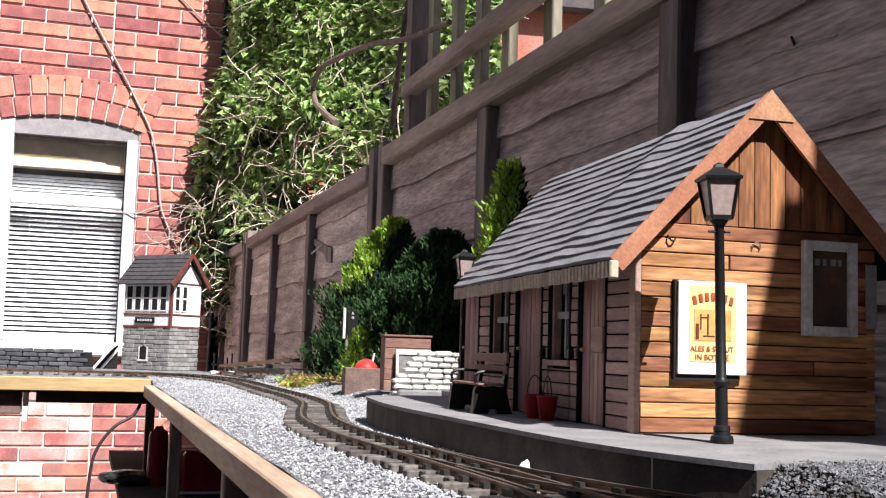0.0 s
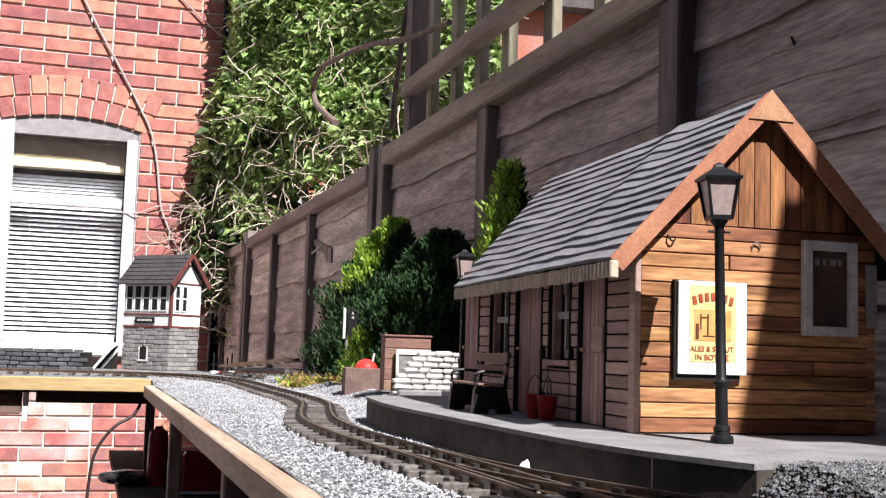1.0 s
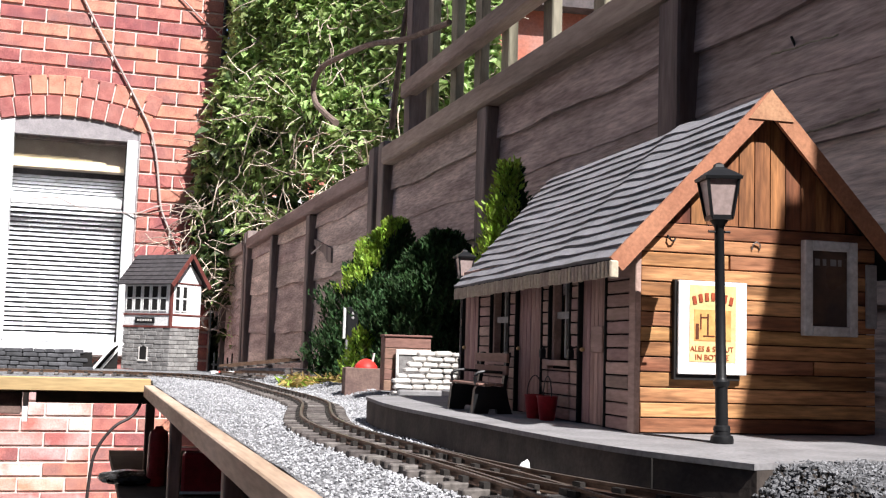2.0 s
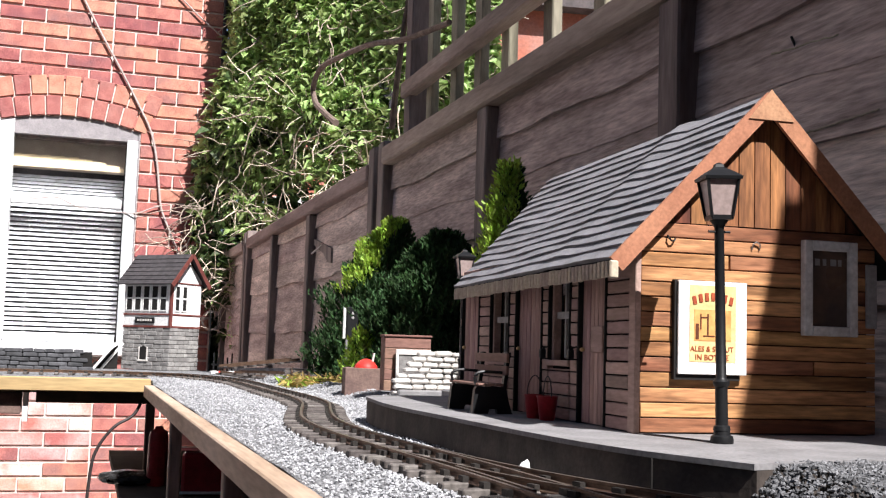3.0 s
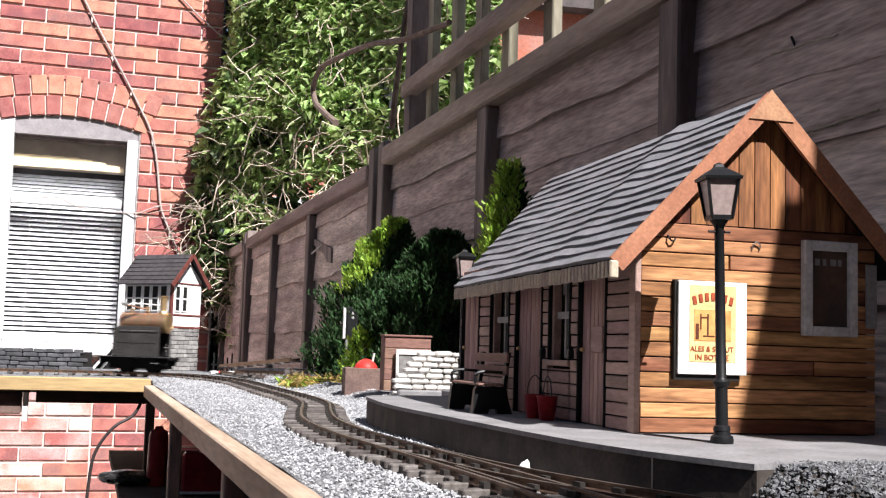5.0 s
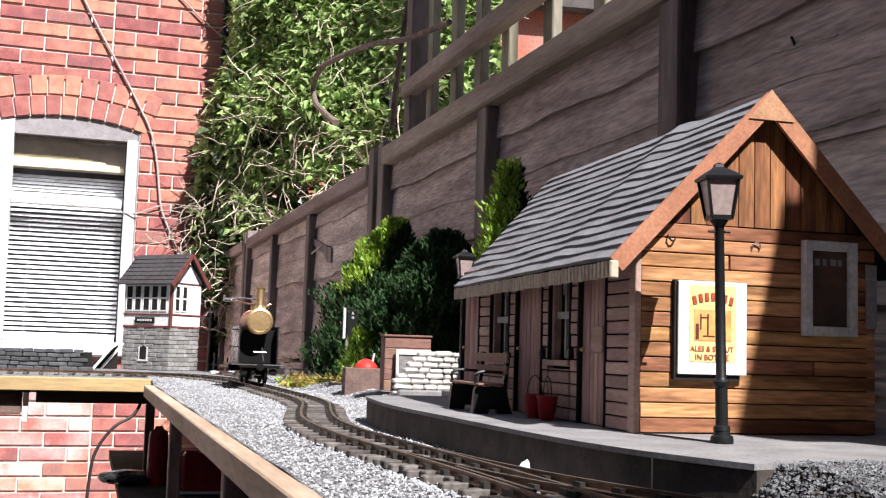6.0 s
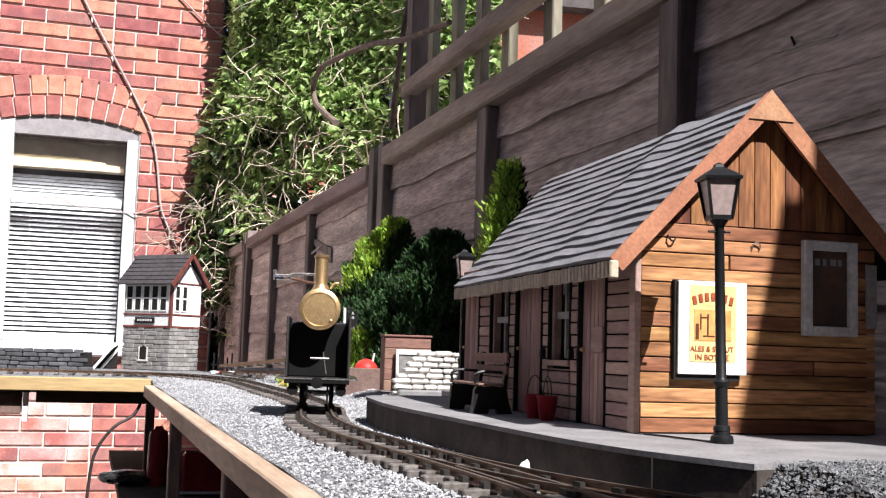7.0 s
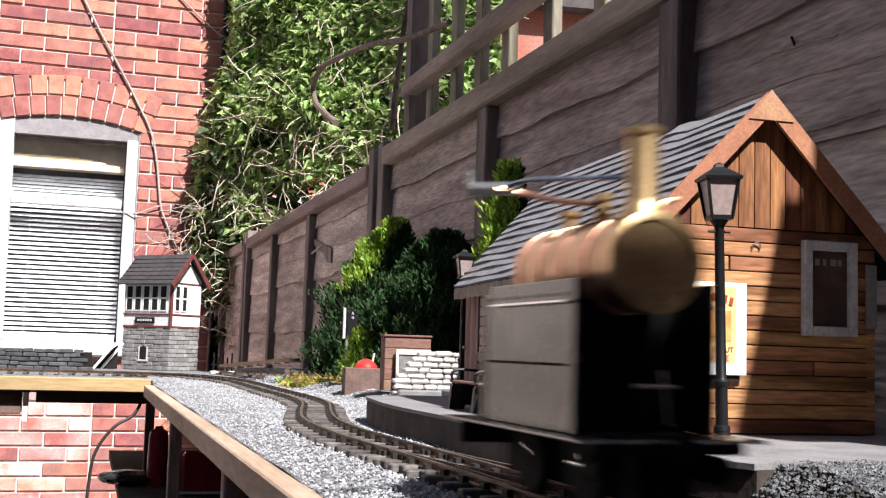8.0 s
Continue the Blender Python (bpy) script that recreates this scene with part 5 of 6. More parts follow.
# ---- under the deck ----
def under_deck():
    g = thing("red_cylinder", pose(.164, 2.50, -.225, 0, 1, 0), "red metal cylinder standing on the shelf below the deck", "cylinder")
    bm = B()
    lathe(bm, [(.018, 0), (.0205, .003), (.0205, .105), (.018, .115), (.010, .120), (.008, .126)], 20)
    part("body", bm, RED, g, smooth=True)
    bm = B()
    lathe(bm, [(.0211, .02), (.0211, .085)], 20)
    part("label_band", bm, RED, g)
    g = thing("red_toolbox", pose(.245, 2.35, -.225, 0, 0, -6), "dark red toolbox with a pale rim below the deck", "toolbox")
    part("body", box(B(), (-.04, -.03, 0), (.045, .04, .085), bevel=.006), RED, g)
    part("rim", box(B(), (-.042, -.034, .004), (.047, -.0305, .010), bevel=.001), WHITE_PAINT, g, "pale rim")
    b = thing("black_sack", pose(.115, 2.55, -.225), "crumpled shiny black plastic sack below the deck", "sack")
    bm = B()
    bmesh.ops.create_icosphere(bm, subdivisions=4, radius=.075)
    for v in bm.verts:
        n = noise.noise(v.co * 30) * .014 + noise.noise(v.co * 70) * .006
        v.co = v.co + v.co.normalized() * n
        v.co.z = (max(v.co.z, -.06) + .06) * .2
        v.co.x *= .9
    part("sack_skin", bm, PLASTIC_BLACK, b, smooth=True)
    bm = B()
    tube(bm, spline([(.128, 2.49, -.04), (.11, 2.485, -.075), (.072, 2.48, -.10), (.04, 2.478, -.145), (.028, 2.476, -.2), (.022, 2.48, -.33)], 6), .0035, 7)
    tagged(part("hose", bm, CABLE_DARK), "dark flexible hose hanging below the deck", "hose")


# ---- plants ----
def leaves_mesh(name, material, spots, size, r, narrow=0.42, droop=0.3):
    """Folded leaves of four triangles at the given spots."""
    verts, faces = [], []
    for p in spots:
        s = r.uniform(*size)
        q = Euler((r.uniform(-1.0, 1.0), r.uniform(-1.0, 1.0), r.uniform(0, 6.28))).to_matrix()
        b = len(verts)
        for v in ((0, 0, 0), (s * .45, s * narrow, s * .1), (s, 0, -s * droop), (s * .45, -s * narrow, s * .1), (s * .5, 0, -s * .05)):
            w = q @ Vector(v)
            verts.append((p[0] + w.x, p[1] + w.y, p[2] + w.z))
        faces += [(b, b + 4, b + 1), (b + 1, b + 4, b + 2), (b + 4, b + 3, b + 2), (b, b + 3, b + 4)]
    me = bpy.data.meshes.new(name)
    me.from_pydata(verts, [], faces)
    me.materials.append(material)
    return me


def spray_mesh(name, material, sprays, r, length=(.008, .014), width=.2):
    """Feathery shoots: narrow leaflets that fan out along each shoot."""
    verts, faces = [], []
    for p, d in sprays:
        for j in range(6):
            q = p + d * (.0042 * j)
            n = (d + Vector((r.uniform(-.75, .75), r.uniform(-.75, .75), r.uniform(-.35, .45)))).normalized()
            side = n.cross(Vector((r.uniform(-1, 1), r.uniform(-1, 1), r.uniform(-1, 1)))).normalized()
            up = n.cross(side)
            s = r.uniform(*length)
            b = len(verts)
            verts += [q, q + n * s * .5 + side * s * width + up * s * .05, q + n * s, q + n * s * .5 - side * s * width + up * s * .05]
            faces += [(b, b + 1, b + 2), (b, b + 2, b + 3)]
    me = bpy.data.meshes.new(name)
    me.from_pydata(verts, [], faces)
    me.materials.append(material)
    return me


def climber():
    """The big climbing shrub that hangs over the far fence, in front of the house's corner."""
    r = random.Random(77)
    c = thing("climbing_shrub", pose(FX, 4.2, 0.56), "large leafy climbing shrub with bare twigs spilling over the fence", "shrub")
    o = Vector((FX, 4.2, 0.56))

    def inside(solid=False):
        while True:
            x = 0.49 + 1.15 * r.random()
            z0 = 0.30 if x < 0.68 else 0.05
            z = z0 + (2.7 - z0) * r.random()
            low = max(0.0, 1 - (z - 0.3) / 0.9)
            edge = 0.53 + 0.11 * min(1, max(0, (z - 1.1) / 0.5)) + 0.05 * noise.noise(Vector((0, 3.1, z * 4))) - 0.05 * low
            if x < edge:
                continue
            y = 5.85 - 1.35 * (x - 0.49) + 0.16 * noise.noise(Vector((x * 4, 0, z * 3))) + 0.45 * r.random() ** 2.2
            hole = noise.noise(Vector((x * 5, y * 2, z * 5)))
            if hole < -0.25 - 0.35 * max(0.0, z - 1.0) and not solid:
                continue
            return Vector((x, min(y, 5.93 if x < 0.66 else 9), z)), min(1, max(0, (z - 0.45) / 1.0))
    spots = []
    while len(spots) < 38000:
        p, h = inside()
        if r.random() < 0.05 + 1.0 * h ** 1.3:
            spots.append(p - o)
    ob = new("foliage", leaves_mesh("foliage", LEAF, spots, (0.032, 0.078), r, 0.24))
    ob.parent = c
    # deeper leaves in the darker tone, shade painted by colour
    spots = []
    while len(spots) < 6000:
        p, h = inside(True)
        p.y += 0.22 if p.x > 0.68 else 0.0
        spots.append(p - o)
    ob = new("shaded_foliage", leaves_mesh("shaded_foliage", LEAF_SHADE_TONE, spots, (0.05, 0.1), r, 0.32))
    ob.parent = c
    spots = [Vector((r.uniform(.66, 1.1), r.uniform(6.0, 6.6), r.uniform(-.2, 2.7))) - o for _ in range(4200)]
    ob = new("rear_foliage", leaves_mesh("rear_foliage", LEAF_SHADE_TONE, spots, (0.05, 0.1), r, 0.35))
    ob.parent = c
    # twigs
    bm = B()
    for _ in range(4600):
        p, h = inside()
        if r.random() < h * 0.75:
            continue
        p.y -= 0.05
        d = Vector((r.uniform(-.7, .7), r.uniform(-1, 1), r.uniform(-.9, .9))).normalized()
        n = 5
        pts = []
        for i in range(n):
            pts.append(p - o)
            d = (d + Vector((r.uniform(-.4, .4), r.uniform(-.4, .4), r.uniform(-.45, .35)))).normalized()
            p = p + d * r.uniform(.03, .06)
        tube(bm, pts, r.uniform(.0018, .0045), 4, 0.5)
    tagged(part("twig_tangle", bm, TWIG, c, "tangle of pale bare twigs"), kind="stuff")
    for pts, rad in ((((.672, 3.2, .74), (.67, 3.36, .80), (.668, 3.50, .86), (.664, 3.54, .92), (.66, 3.40, .95), (.66, 3.1, .915), (.66, 2.75, .86), (.662, 2.48, .80), (.662, 2.28, .765), (.665, 2.1, .74)), .0105),
                     (((1.0, 5.9, -1.3), (.98, 5.9, -.4), (1.0, 5.95, .3)), .03),
                     (((.69, 2.62, .62), (.68, 2.52, .8), (.69, 2.44, 1.05), (.7, 2.35, 1.4)), .008)):
        bm = B()
        tube(bm, [p - o for p in spline(pts, 7)], rad, 8, 0.6)
        part("branch", bm, BARK, c, "thick bent branch")
    # thin whips over the house corner
    bm = B()
    for _ in range(26):
        y = r.uniform(5.5, 5.9)
        p = Vector((r.uniform(.42, .52), y, r.uniform(.3, .75)))
        pts = []
        d = Vector((r.uniform(-.8, .2), r.uniform(-.3, .3), r.uniform(-.4, .5))).normalized()
        for i in range(6):
            pts.append(p - o)
            d = (d + Vector((r.uniform(-.5, .5), r.uniform(-.3, .3), r.uniform(-.5, .4)))).normalized()
            p = p + d * .05
        tube(bm, pts, .003, 4, .5)
    tagged(part("twig_spray", bm, TWIG, c), kind="stuff")


def conifer(name, m, h, rad, label, sun_painted, seed, count, material=None, lean=0.0):
    """A soft upright conifer: stem, side shoots and small scale leaves in sprays."""
    r = random.Random(seed)
    c = thing(name, m, label, "shrub")
    bm = B()
    tube(bm, [(0, 0, 0), (lean * .4, 0, h * .5), (lean, 0, h * .95)], .006, 7, .3)
    for i in range(26):
        z = h * r.uniform(.05, .85)
        a = r.uniform(0, 6.28)
        l = rad * (1 - .6 * z / h) * r.uniform(.6, 1)
        tube(bm, [(lean * z / h, 0, z), (lean * z / h + l * .6 * math.cos(a), l * .6 * math.sin(a), z + l * .5), (lean * z / h + l * math.cos(a), l * math.sin(a), z + l * 1.1)], .0022, 5, .4)
    part("stem", bm, BARK, c)
    dark, light = [], []
    for _ in range(count):
        k = r.random()
        z = h * (0.02 + 0.98 * k)
        a = r.uniform(0, 6.28)
        edge = rad * math.sin(min(1, (1 - k) * 1.5 + .12) * math.pi / 2) * (1 + .6 * noise.noise(Vector((math.cos(a) * 1.8, math.sin(a) * 1.8, z * 26 + seed)))) * (1 if k < .8 else .55 + 2.25 * (1 - k))
        d = edge * r.random() ** 0.35
        base = Vector((lean * k + d * math.cos(a), d * math.sin(a), z))
        out = Vector((math.cos(a) * .5, math.sin(a) * .5, 1.0)).normalized()
        # sprays picked as sunlit take the brighter leaf colour
        b = sun_painted(base, a, k, d / max(edge, 1e-4))
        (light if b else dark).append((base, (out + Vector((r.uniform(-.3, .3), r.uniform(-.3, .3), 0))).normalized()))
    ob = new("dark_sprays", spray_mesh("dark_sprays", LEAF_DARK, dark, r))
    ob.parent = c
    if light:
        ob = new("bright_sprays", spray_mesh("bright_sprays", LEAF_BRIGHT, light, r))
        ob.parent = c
        tagged(ob, "yellow-green sprays with sunlight put into their colour")
    return c


def plants():
    climber()
    conifer("golden_conifer", pose(.555, 2.28, .0), .335, .105, "bushy green conifer by the fence, sunlight painted on as yellow-green sprays",
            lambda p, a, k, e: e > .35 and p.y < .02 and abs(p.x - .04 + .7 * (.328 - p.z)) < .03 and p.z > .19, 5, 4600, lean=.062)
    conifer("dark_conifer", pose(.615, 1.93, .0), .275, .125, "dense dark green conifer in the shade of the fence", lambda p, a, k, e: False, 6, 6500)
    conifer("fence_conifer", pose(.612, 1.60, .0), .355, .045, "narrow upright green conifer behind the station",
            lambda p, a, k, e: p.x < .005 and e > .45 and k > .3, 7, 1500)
    conifer("small_seedling", pose(.487, 2.0, .0), .10, .026, "small pale green seedling shrub behind the planter", lambda p, a, k, e: e > .5, 9, 260)
    # dry grass tuft
    r = random.Random(3)
    g = thing("dry_grass_tuft", pose(.44, 2.2, 0), "low tuft of dry yellow and green grass", "grass", kind="stuff")
    spots = [(r.uniform(-.055, .06), r.uniform(-.05, .07), r.uniform(0.0, .018)) for _ in range(520)]
    ob = new("blades", leaves_mesh("blades", STRAW, spots, (.014, .03), r, .1, .2))
    ob.parent = g
    spots = [(r.uniform(-.06, .03), r.uniform(-.05, .09), r.uniform(0.0, .016)) for _ in range(160)]
    ob = new("green_blades", leaves_mesh("green_blades", LEAF_BRIGHT, spots, (.012, .024), r, .15, .2))
    ob.parent = g


# ---- cables on the house, what lies beyond the fence ----
def cables():
    for pts, rad, label in ((((-0.13, HY - .02, 1.91), (-0.094, HY - .02, 1.836), (-0.001, HY - .02, 1.667), (0.108, HY - .02, 1.484), (0.203, HY - .02, 1.314), (0.276, HY - .02, 1.17), (0.314, HY - .02, 1.009), (0.333, HY - .02, 0.861), (0.349, HY - .02, 0.767), (0.389, HY - .02, 0.671), (0.434, HY - .02, 0.57), (0.46, HY - .02, 0.5)), .006, "pale cable running down the brick wall"),
                            (((0.35, HY - .02, 1.95), (0.405, HY - .02, 1.9), (0.488, HY - .02, 1.823), (0.591, HY - .02, 1.743), (0.622, HY - .02, 1.722)), .004, "thin pale cable on the brick wall")):
        bm = B()
        tube(bm, spline(pts, 6), rad, 7)
        ob = part("wall_cable", bm, CABLE)
        tagged(ob, label, "cable")
    bm = B()
    tube(bm, spline([(-0.314, HY + 0.01, 0.805), (-0.28, HY + 0.01, 0.788), (-0.173, HY + 0.01, 0.801), (-0.061, HY + 0.01, 0.757), (0.079, HY + 0.01, 0.743), (0.168, HY + 0, 0.743), (0.233, HY + -0.02, 0.744), (0.303, HY + -0.02, 0.775), (0.337, HY + -0.02, 0.784)], 6), .0035, 6)
    tagged(part("window_cable", bm, CABLE), "thin pale cable strung across the window", "cable")


def drainpipe():
    # added dark upright that imitates the shaded edge of the house corner
    d = thing("drainpipe", pose(.628, HY - .022, 1.35), "added dark upright standing in for the house's shaded corner edge", "pipe")
    part("pipe", cyl(B(), (0, 0, 0), (0, 0, 1.6), .011, seg=12), CABLE_DARK, d)
    for z in (.25, 1.1):
        part("clip", cyl(B(), (0, 0, z), (0, 0, z + .03), .015, seg=12), CABLE_DARK, d)


def neighbours():
    n = thing("neighbour_house", pose(4.5, 9.5, -1.3, 0, 0, -8), "distant red brick house with white windows beyond the fence", "house")
    part("wall", box(B(), (-3.0, 0, 0), (4, 5, 4.6)), FAR_WALL, n)
    bm = B()
    prism(bm, [(-3.3, 4.6), (4.3, 4.6), (4.3, 4.8), (.5, 7.2), (-3.3, 4.8)], -5.2, .2, m=pose(0, 0, 0, 90))
    part("roof", bm, FAR_ROOF, n)
    for x in (-2.2, -.6, 1.2):
        for z in (.9, 3.0):
            w = part("window", box(B(), (x, -.03, z), (x + .9, -.002, z + 1.2), bevel=.01), PVC, n, "white framed window")
            part("pane", box(B(), (x + .08, -.036, z + .08), (x + .82, -.031, z + 1.1)), ROOM, w)
    part("render_band", box(B(), (-3.0, -.02, 2.35), (4, -.001, 2.7)), PVC, n, "white band")
    r = random.Random(19)
    h = thing("far_hedge", pose(3.0, 6.5, -1.3), "distant leafy hedge beyond the fence", "hedge", kind="stuff")
    spots = [(r.uniform(-1.6, 2.5), r.uniform(-.4, .4), 1.85 * r.random() ** .8) for _ in range(5200)]
    ob = new("hedge_leaves", leaves_mesh("hedge_leaves", LEAF, spots, (.08, .16), r, .3))
    ob.parent = h
    bm = B()
    for i in range(12):
        x = -1.6 + i * .37
        tube(bm, [(x, 0, 0), (x + r.uniform(-.1, .1), r.uniform(-.1, .1), 1.0), (x + r.uniform(-.3, .3), r.uniform(-.2, .2), 2.2)], .025, 6, .4)
    part("stems", bm, BARK, h)


def fence_bits():
    g = thing("loose_fence_board", pose(FX - .012, 3.42, .38, 0, 0, 0), "split board hanging loose from the fence with a pale torn edge", "board")
    bm = B()
    prism(bm, [(-.16, -.005), (.16, .055), (.15, .035), (-.05, -.012), (-.12, -.045), (-.17, -.05)], -.004, .004, m=Matrix(((0, 0, 1, 0), (1, 0, 0, 0), (0, 1, 0, 0), (0, 0, 0, 1))))
    part("split_board", bm, FENCE_POST, g)
    bm = B()
    tube(bm, [(-.008, .13, -.004), (-.012, .02, .002), (-.01, -.05, .012)], .004, 6, .5)
    part("torn_edge", bm, PALE_STONE, g)
    b = thing("bent_nail", pose(FX - .006, .985, .41), "old bent nail in the fence board", "nail")
    part("shank", cyl(B(), (0, 0, 0), (-.006, 0, .011), .0015, seg=7), BLACK_IRON, b)


def light_blockers():
    # unseen walls added to cut sky light; the middle one shades the near track
    for name, lo, hi in (("wall_south", (0.971, -2.2, -1.3), (1.75, -2.0, 2.7)), ("wall_south_mid", (0.551, -2.2, -1.3), (0.97, -2.0, 3.0)), ("wall_south_east", (1.751, -2.2, -1.3), (3.6, -2.0, 6.5)), ("wall_south_tall", (-4.4, -2.2, -1.3), (0.55, -2.0, 6.5)), ("wall_west", (-4.7, -2.0, -1.3), (-4.5, 6.0, 2.0))):
        bm = B()
        box(bm, lo, hi)
        tagged(part(name, bm, FENCE_POST), "unseen plain dark wall added to hold back light", "wall", kind="structure")


# ---- locomotive: +x is forward, z = 0 at the rail head, x = 0 at the boiler's front ----
def locomotive():
    l = thing("steam_locomotive", pose(0, 0, .010), "small brass-boilered model steam locomotive with a black chassis", "model locomotive")
    R = .0228
    bz = .115
    bm = B()
    m = pose(0, 0, bz, 0, 90, 0)
    lathe(bm, [(R - .001, -.113), (R, -.112), (R, -.004), (R - .001, -.003)], 40, m)
    boiler = part("boiler", bm, BOILER_METAL, l, "tarnished copper and brass boiler", smooth=True)
    bm = B()
    lathe(bm, [(R - .001, -.0045), (R + .0012, -.004), (R + .0012, .0015), (R - .002, .003), (R - .0035, .0032), (R - .0042, .0022), (.0005, .0028)], 40, m)
    part("boiler_front", bm, BRASS, boiler, "flat brass front", smooth=True)
    for x in (-.108, -.082, -.056, -.03):
        bm = B()
        lathe(bm, [(R + .0002, x), (R + .0009, x + .0003), (R + .0009, x + .0042), (R + .0002, x + .0045)], 40, m)
        part("boiler_band", bm, COPPER, boiler, "copper band", smooth=True)
    bm = B()
    lathe(bm, [(.0006, .0026), (.002, .0026), (.0022, .0040), (.0008, .0046)], 12, pose(-.0001, .013, bz - .013, 0, 90))
    part("door_stud", bm, BRASS, boiler)
    # chimney
    bm = B()
    lathe(bm, [(.011, .1355), (.0105, .139), (.0082, .1425), (.0076, .1455), (.0076, .175), (.0088, .176), (.0091, .1785), (.0076, .1792), (.0062, .1792), (.006, .172), (.0005, .172)], 24, pose(-.013, 0, 0))
    part("chimney", bm, BRASS, l, "tall brass chimney", smooth=True)
    # safety valve and filler on the boiler top
    bm = B()
    lathe(bm, [(.005, .1375), (.005, .1425), (.0035, .1435), (.0035, .1485), (.0048, .1495), (.0048, .1525), (.001, .1535)], 14, pose(-.052, 0, 0))
    part("safety_valve", bm, BRASS, l, smooth=True)
    bm = B()
    lathe(bm, [(.004, .1375), (.004, .1445), (.006, .1455), (.006, .1475), (.001, .148)], 14, pose(-.090, 0, 0))
    part("filler_cap", bm, BRASS, l, smooth=True)
    # side tanks, firebox and front plate
    for y in (-1, 1):
        bm = B()
        box(bm, (-.110, y * .036 - .0012, .0363), (-.006, y * .036 + .0012, .1065), bevel=.0006)
        t = part("side_tank", bm, LOCO_SIDE, l, "grey side tank with a satin finish")
        bm = B()
        box(bm, (-.108, y * .0373 - .0004, .0665), (-.014, y * .0373 + .0004, .0678))
        part("seam", bm, LOCO_BLACK, t)
        part("inner_face", box(B(), (-.109, y * .0345 - .0003, .0364), (-.0065, y * .0345 + .0003, .106)), LOCO_BLACK, t, "black inner face")
        for i in range(8):
            bm = B()
            lathe(bm, [(.0012, 0), (.001, .0008), (.0002, .001)], 6, pose(-.104 + i * .0125, y * .037, .0995, -90 * y))
            part("rivet", bm, LOCO_BLACK, t)
    bm = B()
    box(bm, (-.040, -.0346, .0363), (-.034, .0346, .099), bevel=.0012)
    part("front_plate", bm, LOCO_BLACK, l, "black front plate")
    bm = B()
    box(bm, (-.100, -.0245, .0363), (-.0405, .0245, .093))
    part("firebox", bm, LOCO_BLACK, l)
    bm = B()
    cyl(bm, (-.003, -.009, .0585), (-.003, .013, .0585), .0013, seg=8)
    part("front_handrail", bm, STEEL, l, "bright steel rod")
    bm = B()
    cyl(bm, (-.0035, .006, .066), (-.0035, .010, .041), .0008, seg=6)
    part("lamp_iron", bm, STEEL, l)
    for y in (-.0402, .0402):
        bm = B()
        cyl(bm, (-.1, y, .096), (-.01, y, .096), .0009, seg=6)
        part("handrail", bm, STEEL, l)
    # running plate, beam, buffers
    bm = B()
    box(bm, (-.152, -.047, .0345), (.018, .047, .0362), bevel=.0006)
    part("running_plate", bm, LOCO_SIDE, l, "thin grey running plate")
    part("plate_edge", box(B(), (.0181, -.0468, .0346), (.0186, .0468, .0361)), STEEL, l, "worn bright front edge")
    bm = B()
    box(bm, (.0145, -.037, .0295), (.018, .037, .0344), bevel=.001)
    part("buffer_beam", bm, LOCO_BLACK, l, "black buffer beam")
    bm = B()
    lathe(bm, [(.0035, 0), (.0035, .006), (.0065, .0075), (.0068, .0092), (.001, .01)], 16, pose(.018, 0, .0315, 0, 90))
    part("buffer", bm, LOCO_BLACK, l, smooth=True)
    # frames, wheels, cylinders
    for y in (-.0125, .0125):
        bm = B()
        box(bm, (-.135, y - .001, .008), (.010, y + .001, .0343))
        part("frame_plate", bm, LOCO_BLACK, l)
    for i, x in enumerate((-.092, -.028)):
        ax = new("wheelset")
        ax.parent = l
        ax.matrix_basis = pose(x, 0, .0165)
        tagged(ax, "black spoked wheels on an axle")
        WHEELS.append(ax)
        cylm = B()
        cyl(cylm, (0, -.019, 0), (0, .019, 0), .0022, seg=8)
        part("axle", cylm, STEEL, ax)
        for y in (-1, 1):
            bm = B()
            mm = pose(0, y * .0165, 0, -90 * y)
            lathe(bm, [(.0125, -.0018), (.0188, -.0016), (.0188, -.0008), (.0165, -.0002), (.0163, .0028), (.0125, .003)], 24, mm)
            for k in range(8):
                a = k * math.pi / 4
                box(bm, (-.0011, .002, -.001), (.0011, .0128, .0018), m=mm @ pose(0, 0, 0, 0, 0, math.degrees(a)))
            cyl(bm, mm @ Vector((0, 0, -.0015)), mm @ Vector((0, 0, .0035)), .0042, seg=10)
            part("wheel", bm, LOCO_BLACK, ax)
            bm = B()
            cyl(bm, mm @ Vector((.009, 0, .002)), mm @ Vector((.009, 0, .0075)), .0013, seg=6)
            part("crank_pin", bm, STEEL, ax)
    for y in (-1, 1):
        bm = B()
        cyl(bm, (-.006, y * .0275, .022), (.012, y * .0275, .022), .0062, seg=18)
        part("cylinder", bm, LOCO_BLACK, l, smooth=True)
        bm = B()
        cyl(bm, (-.028, y * .0275, .022), (-.006, y * .0275, .022), .0013, seg=8)
        part("piston_rod", bm, STEEL, l)
    # rear buffer beam and back sheet
    bm = B()
    box(bm, (-.150, -.037, .021), (-.1465, .037, .0344), bevel=.001)
    part("rear_beam", bm, LOCO_BLACK, l)
    bm = B()
    box(bm, (-.1195, -.0372, .0363), (-.1115, .0372, .1025), bevel=.0012)
    part("back_sheet", bm, LOCO_SIDE, l)
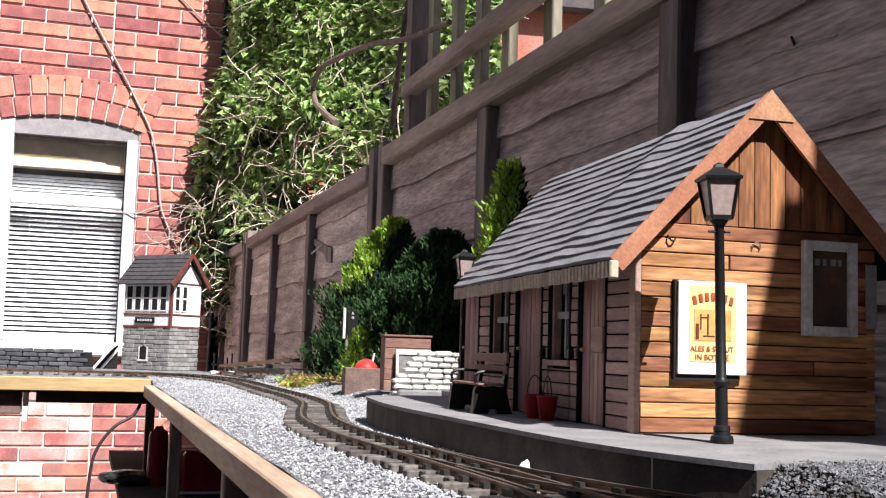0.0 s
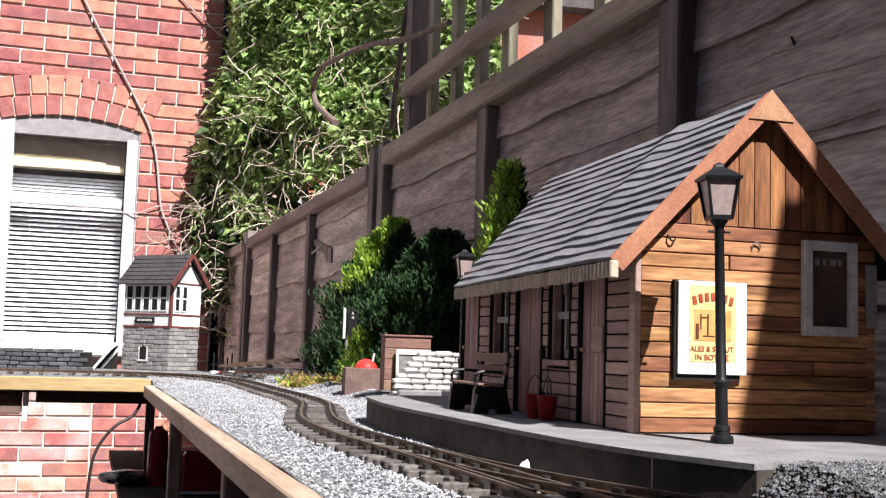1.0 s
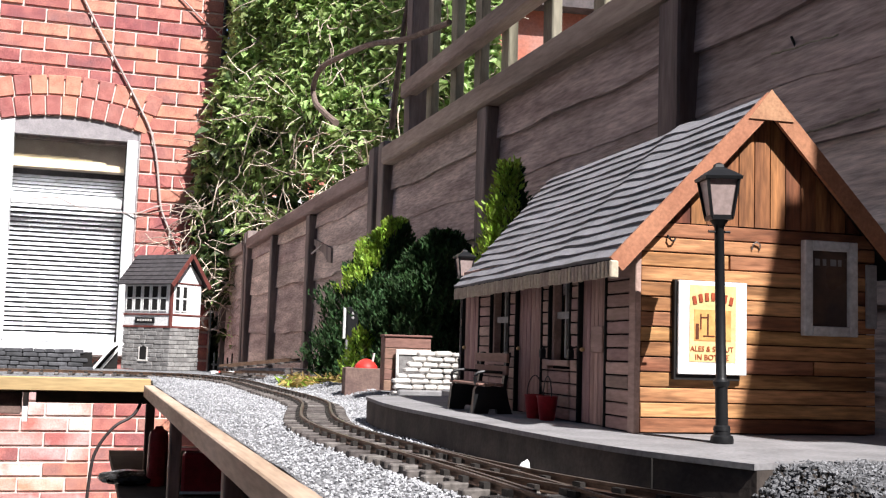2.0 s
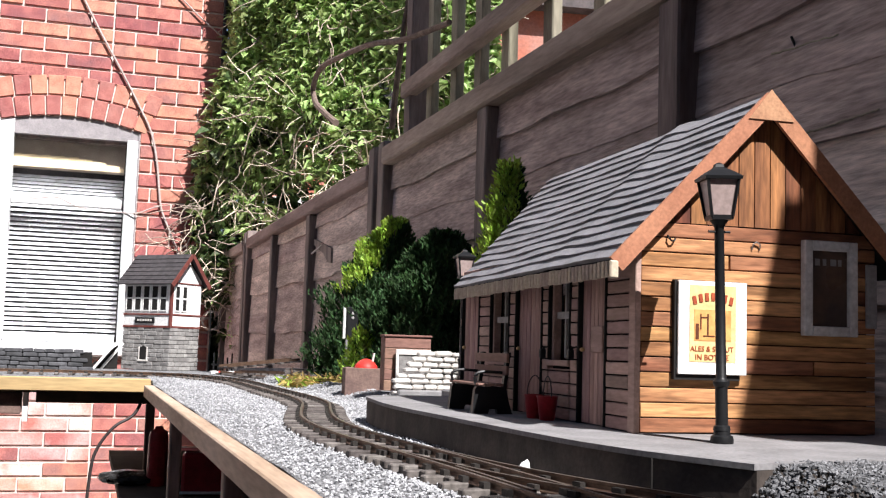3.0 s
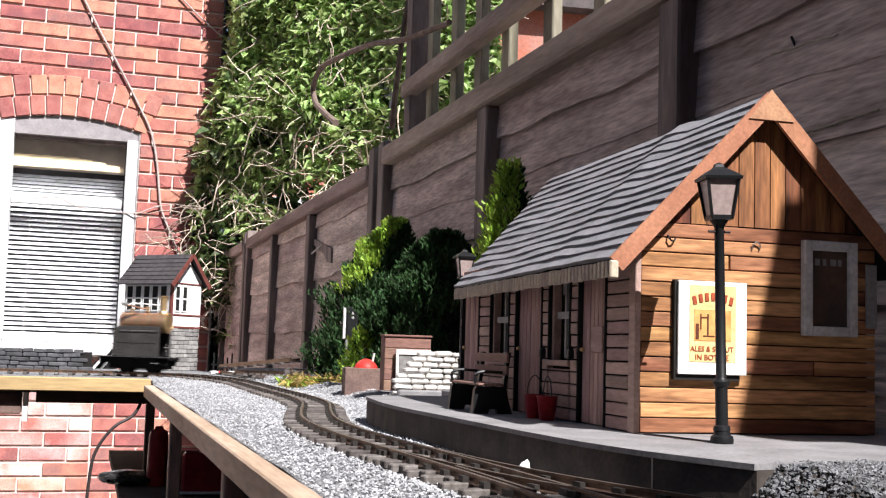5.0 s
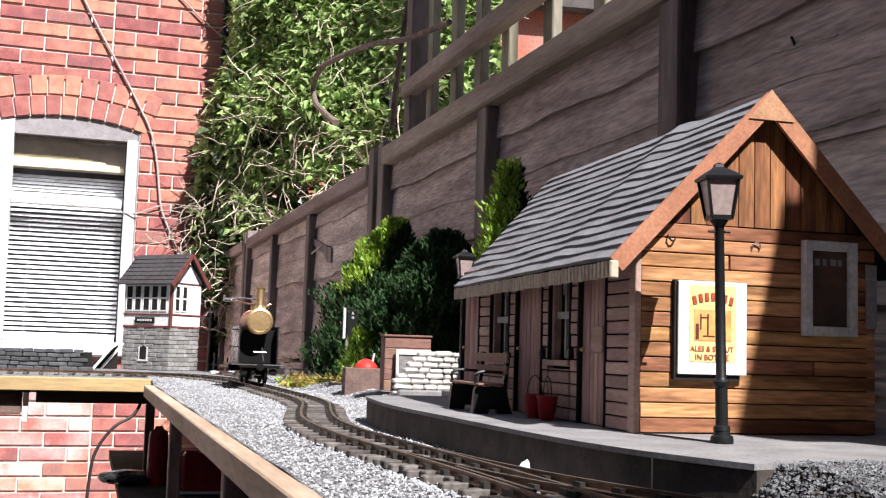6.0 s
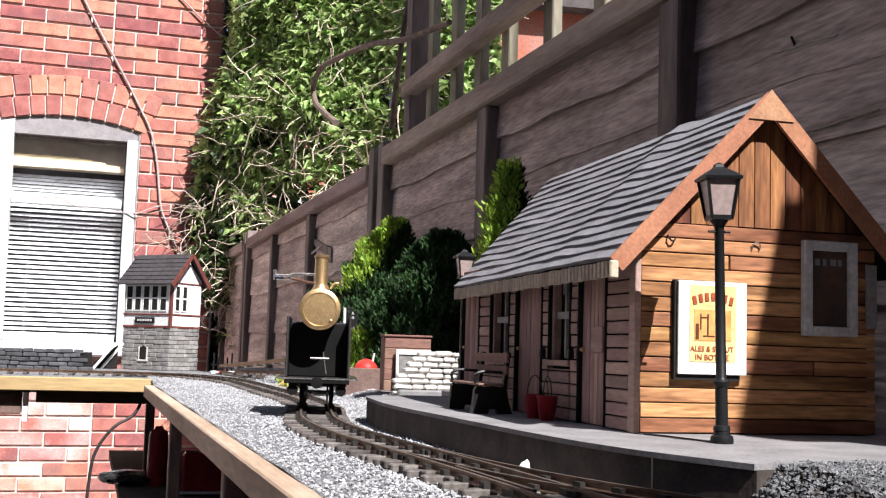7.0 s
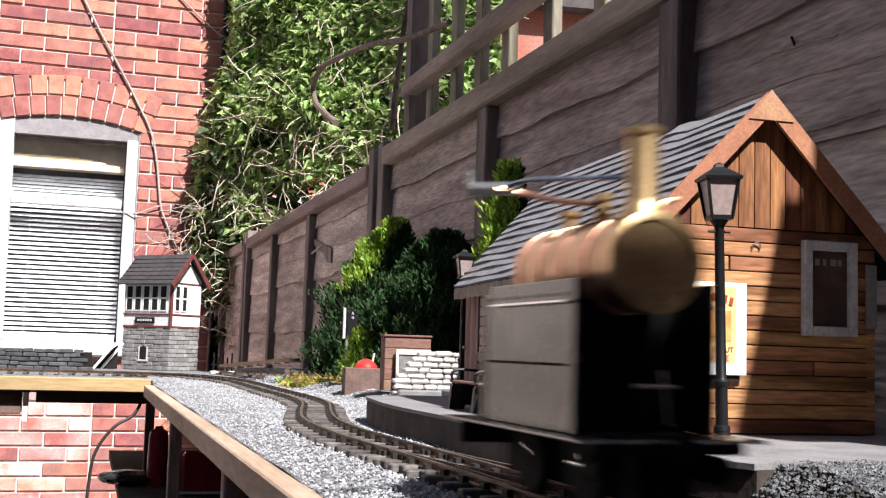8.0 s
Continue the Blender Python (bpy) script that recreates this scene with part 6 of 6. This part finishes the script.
    # steam pipes and whistle that stand out over the right-hand side
    for pts, rad, mt in ((((-.022, -.004, .1565), (-.045, -.02, .1580), (-.066, -.036, .1585), (-.078, -.043, .1560)), .0014, STEEL),
                         (((-.052, -.004, .1475), (-.066, -.018, .1495), (-.078, -.032, .1535), (-.082, -.046, .1555)), .0017, COPPER),
                         (((-.080, -.036, .1560), (-.086, -.046, .1560), (-.092, -.056, .1560)), .0036, STEEL),
                         (((-.092, -.056, .1530), (-.093, -.057, .1595), (-.093, -.0575, .1655)), .0025, STEEL),
                         (((-.02, .012, .1405), (-.02, .016, .1460), (-.02, .021, .1470)), .0018, BRASS)):
        bm = B()
        tube(bm, spline(pts, 5), rad, 8)
        part("steam_pipe", bm, mt, l, smooth=True)
    return l


WHEELS = []
SPEED_ROWS = [(5.8, 2.24), (6.2, 1.92), (6.6, 1.60), (7.0, 1.285), (7.2, 1.12), (7.4, .955), (7.5, .871), (7.6, .785), (7.7, .702), (7.8, .623), (7.9, .54), (8.0, .456)]


def front_lengths():
    """How far the boiler's front has come along the track, time by time."""
    p, s = MAIN_PATH
    def where(test):
        for q, d in zip(p, s):
            if test(q):
                return d
        return s[-1]
    rows = []
    d47 = where(lambda q: q.x > 0.01)
    for i in range(0, 48):
        t = i / 10
        rows.append((t, d47 - 0.66 * (4.7 - t)))
    late = [(t, where(lambda q, y=y: q.y < y)) for t, y in SPEED_ROWS]
    t0, a = rows[-1]
    t1, b = late[0]
    n = 11
    for i in range(1, n):
        k = i / n
        rows.append((t0 + (t1 - t0) * k, a + (b - a) * k))
    for (ta, da), (tb, db) in zip(late, late[1:]):
        m = max(1, round((tb - ta) / 0.1))
        for i in range(m):
            rows.append((ta + (tb - ta) * i / m, da + (db - da) * i / m))
    rows.append(late[-1])
    # even out the speed a little
    d = np.array([q[1] for q in rows])
    for _ in range(6):
        d[1:-1] = 0.25 * d[:-2] + 0.5 * d[1:-1] + 0.25 * d[2:]
    return [(q[0], float(v)) for q, v in zip(rows, d)]


def motions():
    rows, spins = [], []
    for t, d in front_lengths():
        a = at_length(MAIN_PATH, d - 0.028)
        b = at_length(MAIN_PATH, d - 0.092)
        h = (a - b).normalized()
        front = a + h * 0.028
        rows.append((t, Matrix.Translation((front.x, front.y, .010)) @ Matrix.Rotation(math.atan2(h.y, h.x), 4, 'Z')))
        spins.append((t, d / 0.0165))
    walk(LOCO, rows)
    for ax in WHEELS:
        home = ax.matrix_basis.translation.copy()
        turns = []
        for (t0, d0), (t1, d1) in zip(spins, spins[1:]):
            k = max(1, math.ceil((d1 - d0) / 1.3))
            for i in range(k):
                turns.append((t0 + (t1 - t0) * i / k, d0 + (d1 - d0) * i / k))
        turns.append(spins[-1])
        seen, keyed = set(), []
        for t, a in turns:
            if frame(t) not in seen:
                seen.add(frame(t))
                keyed.append((t, Matrix.Translation(home) @ Matrix.Rotation(a, 4, 'Y')))
        walk(ax, keyed)


ground()
decks()
ballast()
tracks()
platform()
station()
lamp_post()
bench()
bucket()
planter_corner()
signal_box()
under_deck()
plants()
cables()
drainpipe()
neighbours()
fence_bits()
light_blockers()
LOCO = locomotive()
fence()
house()
motions()
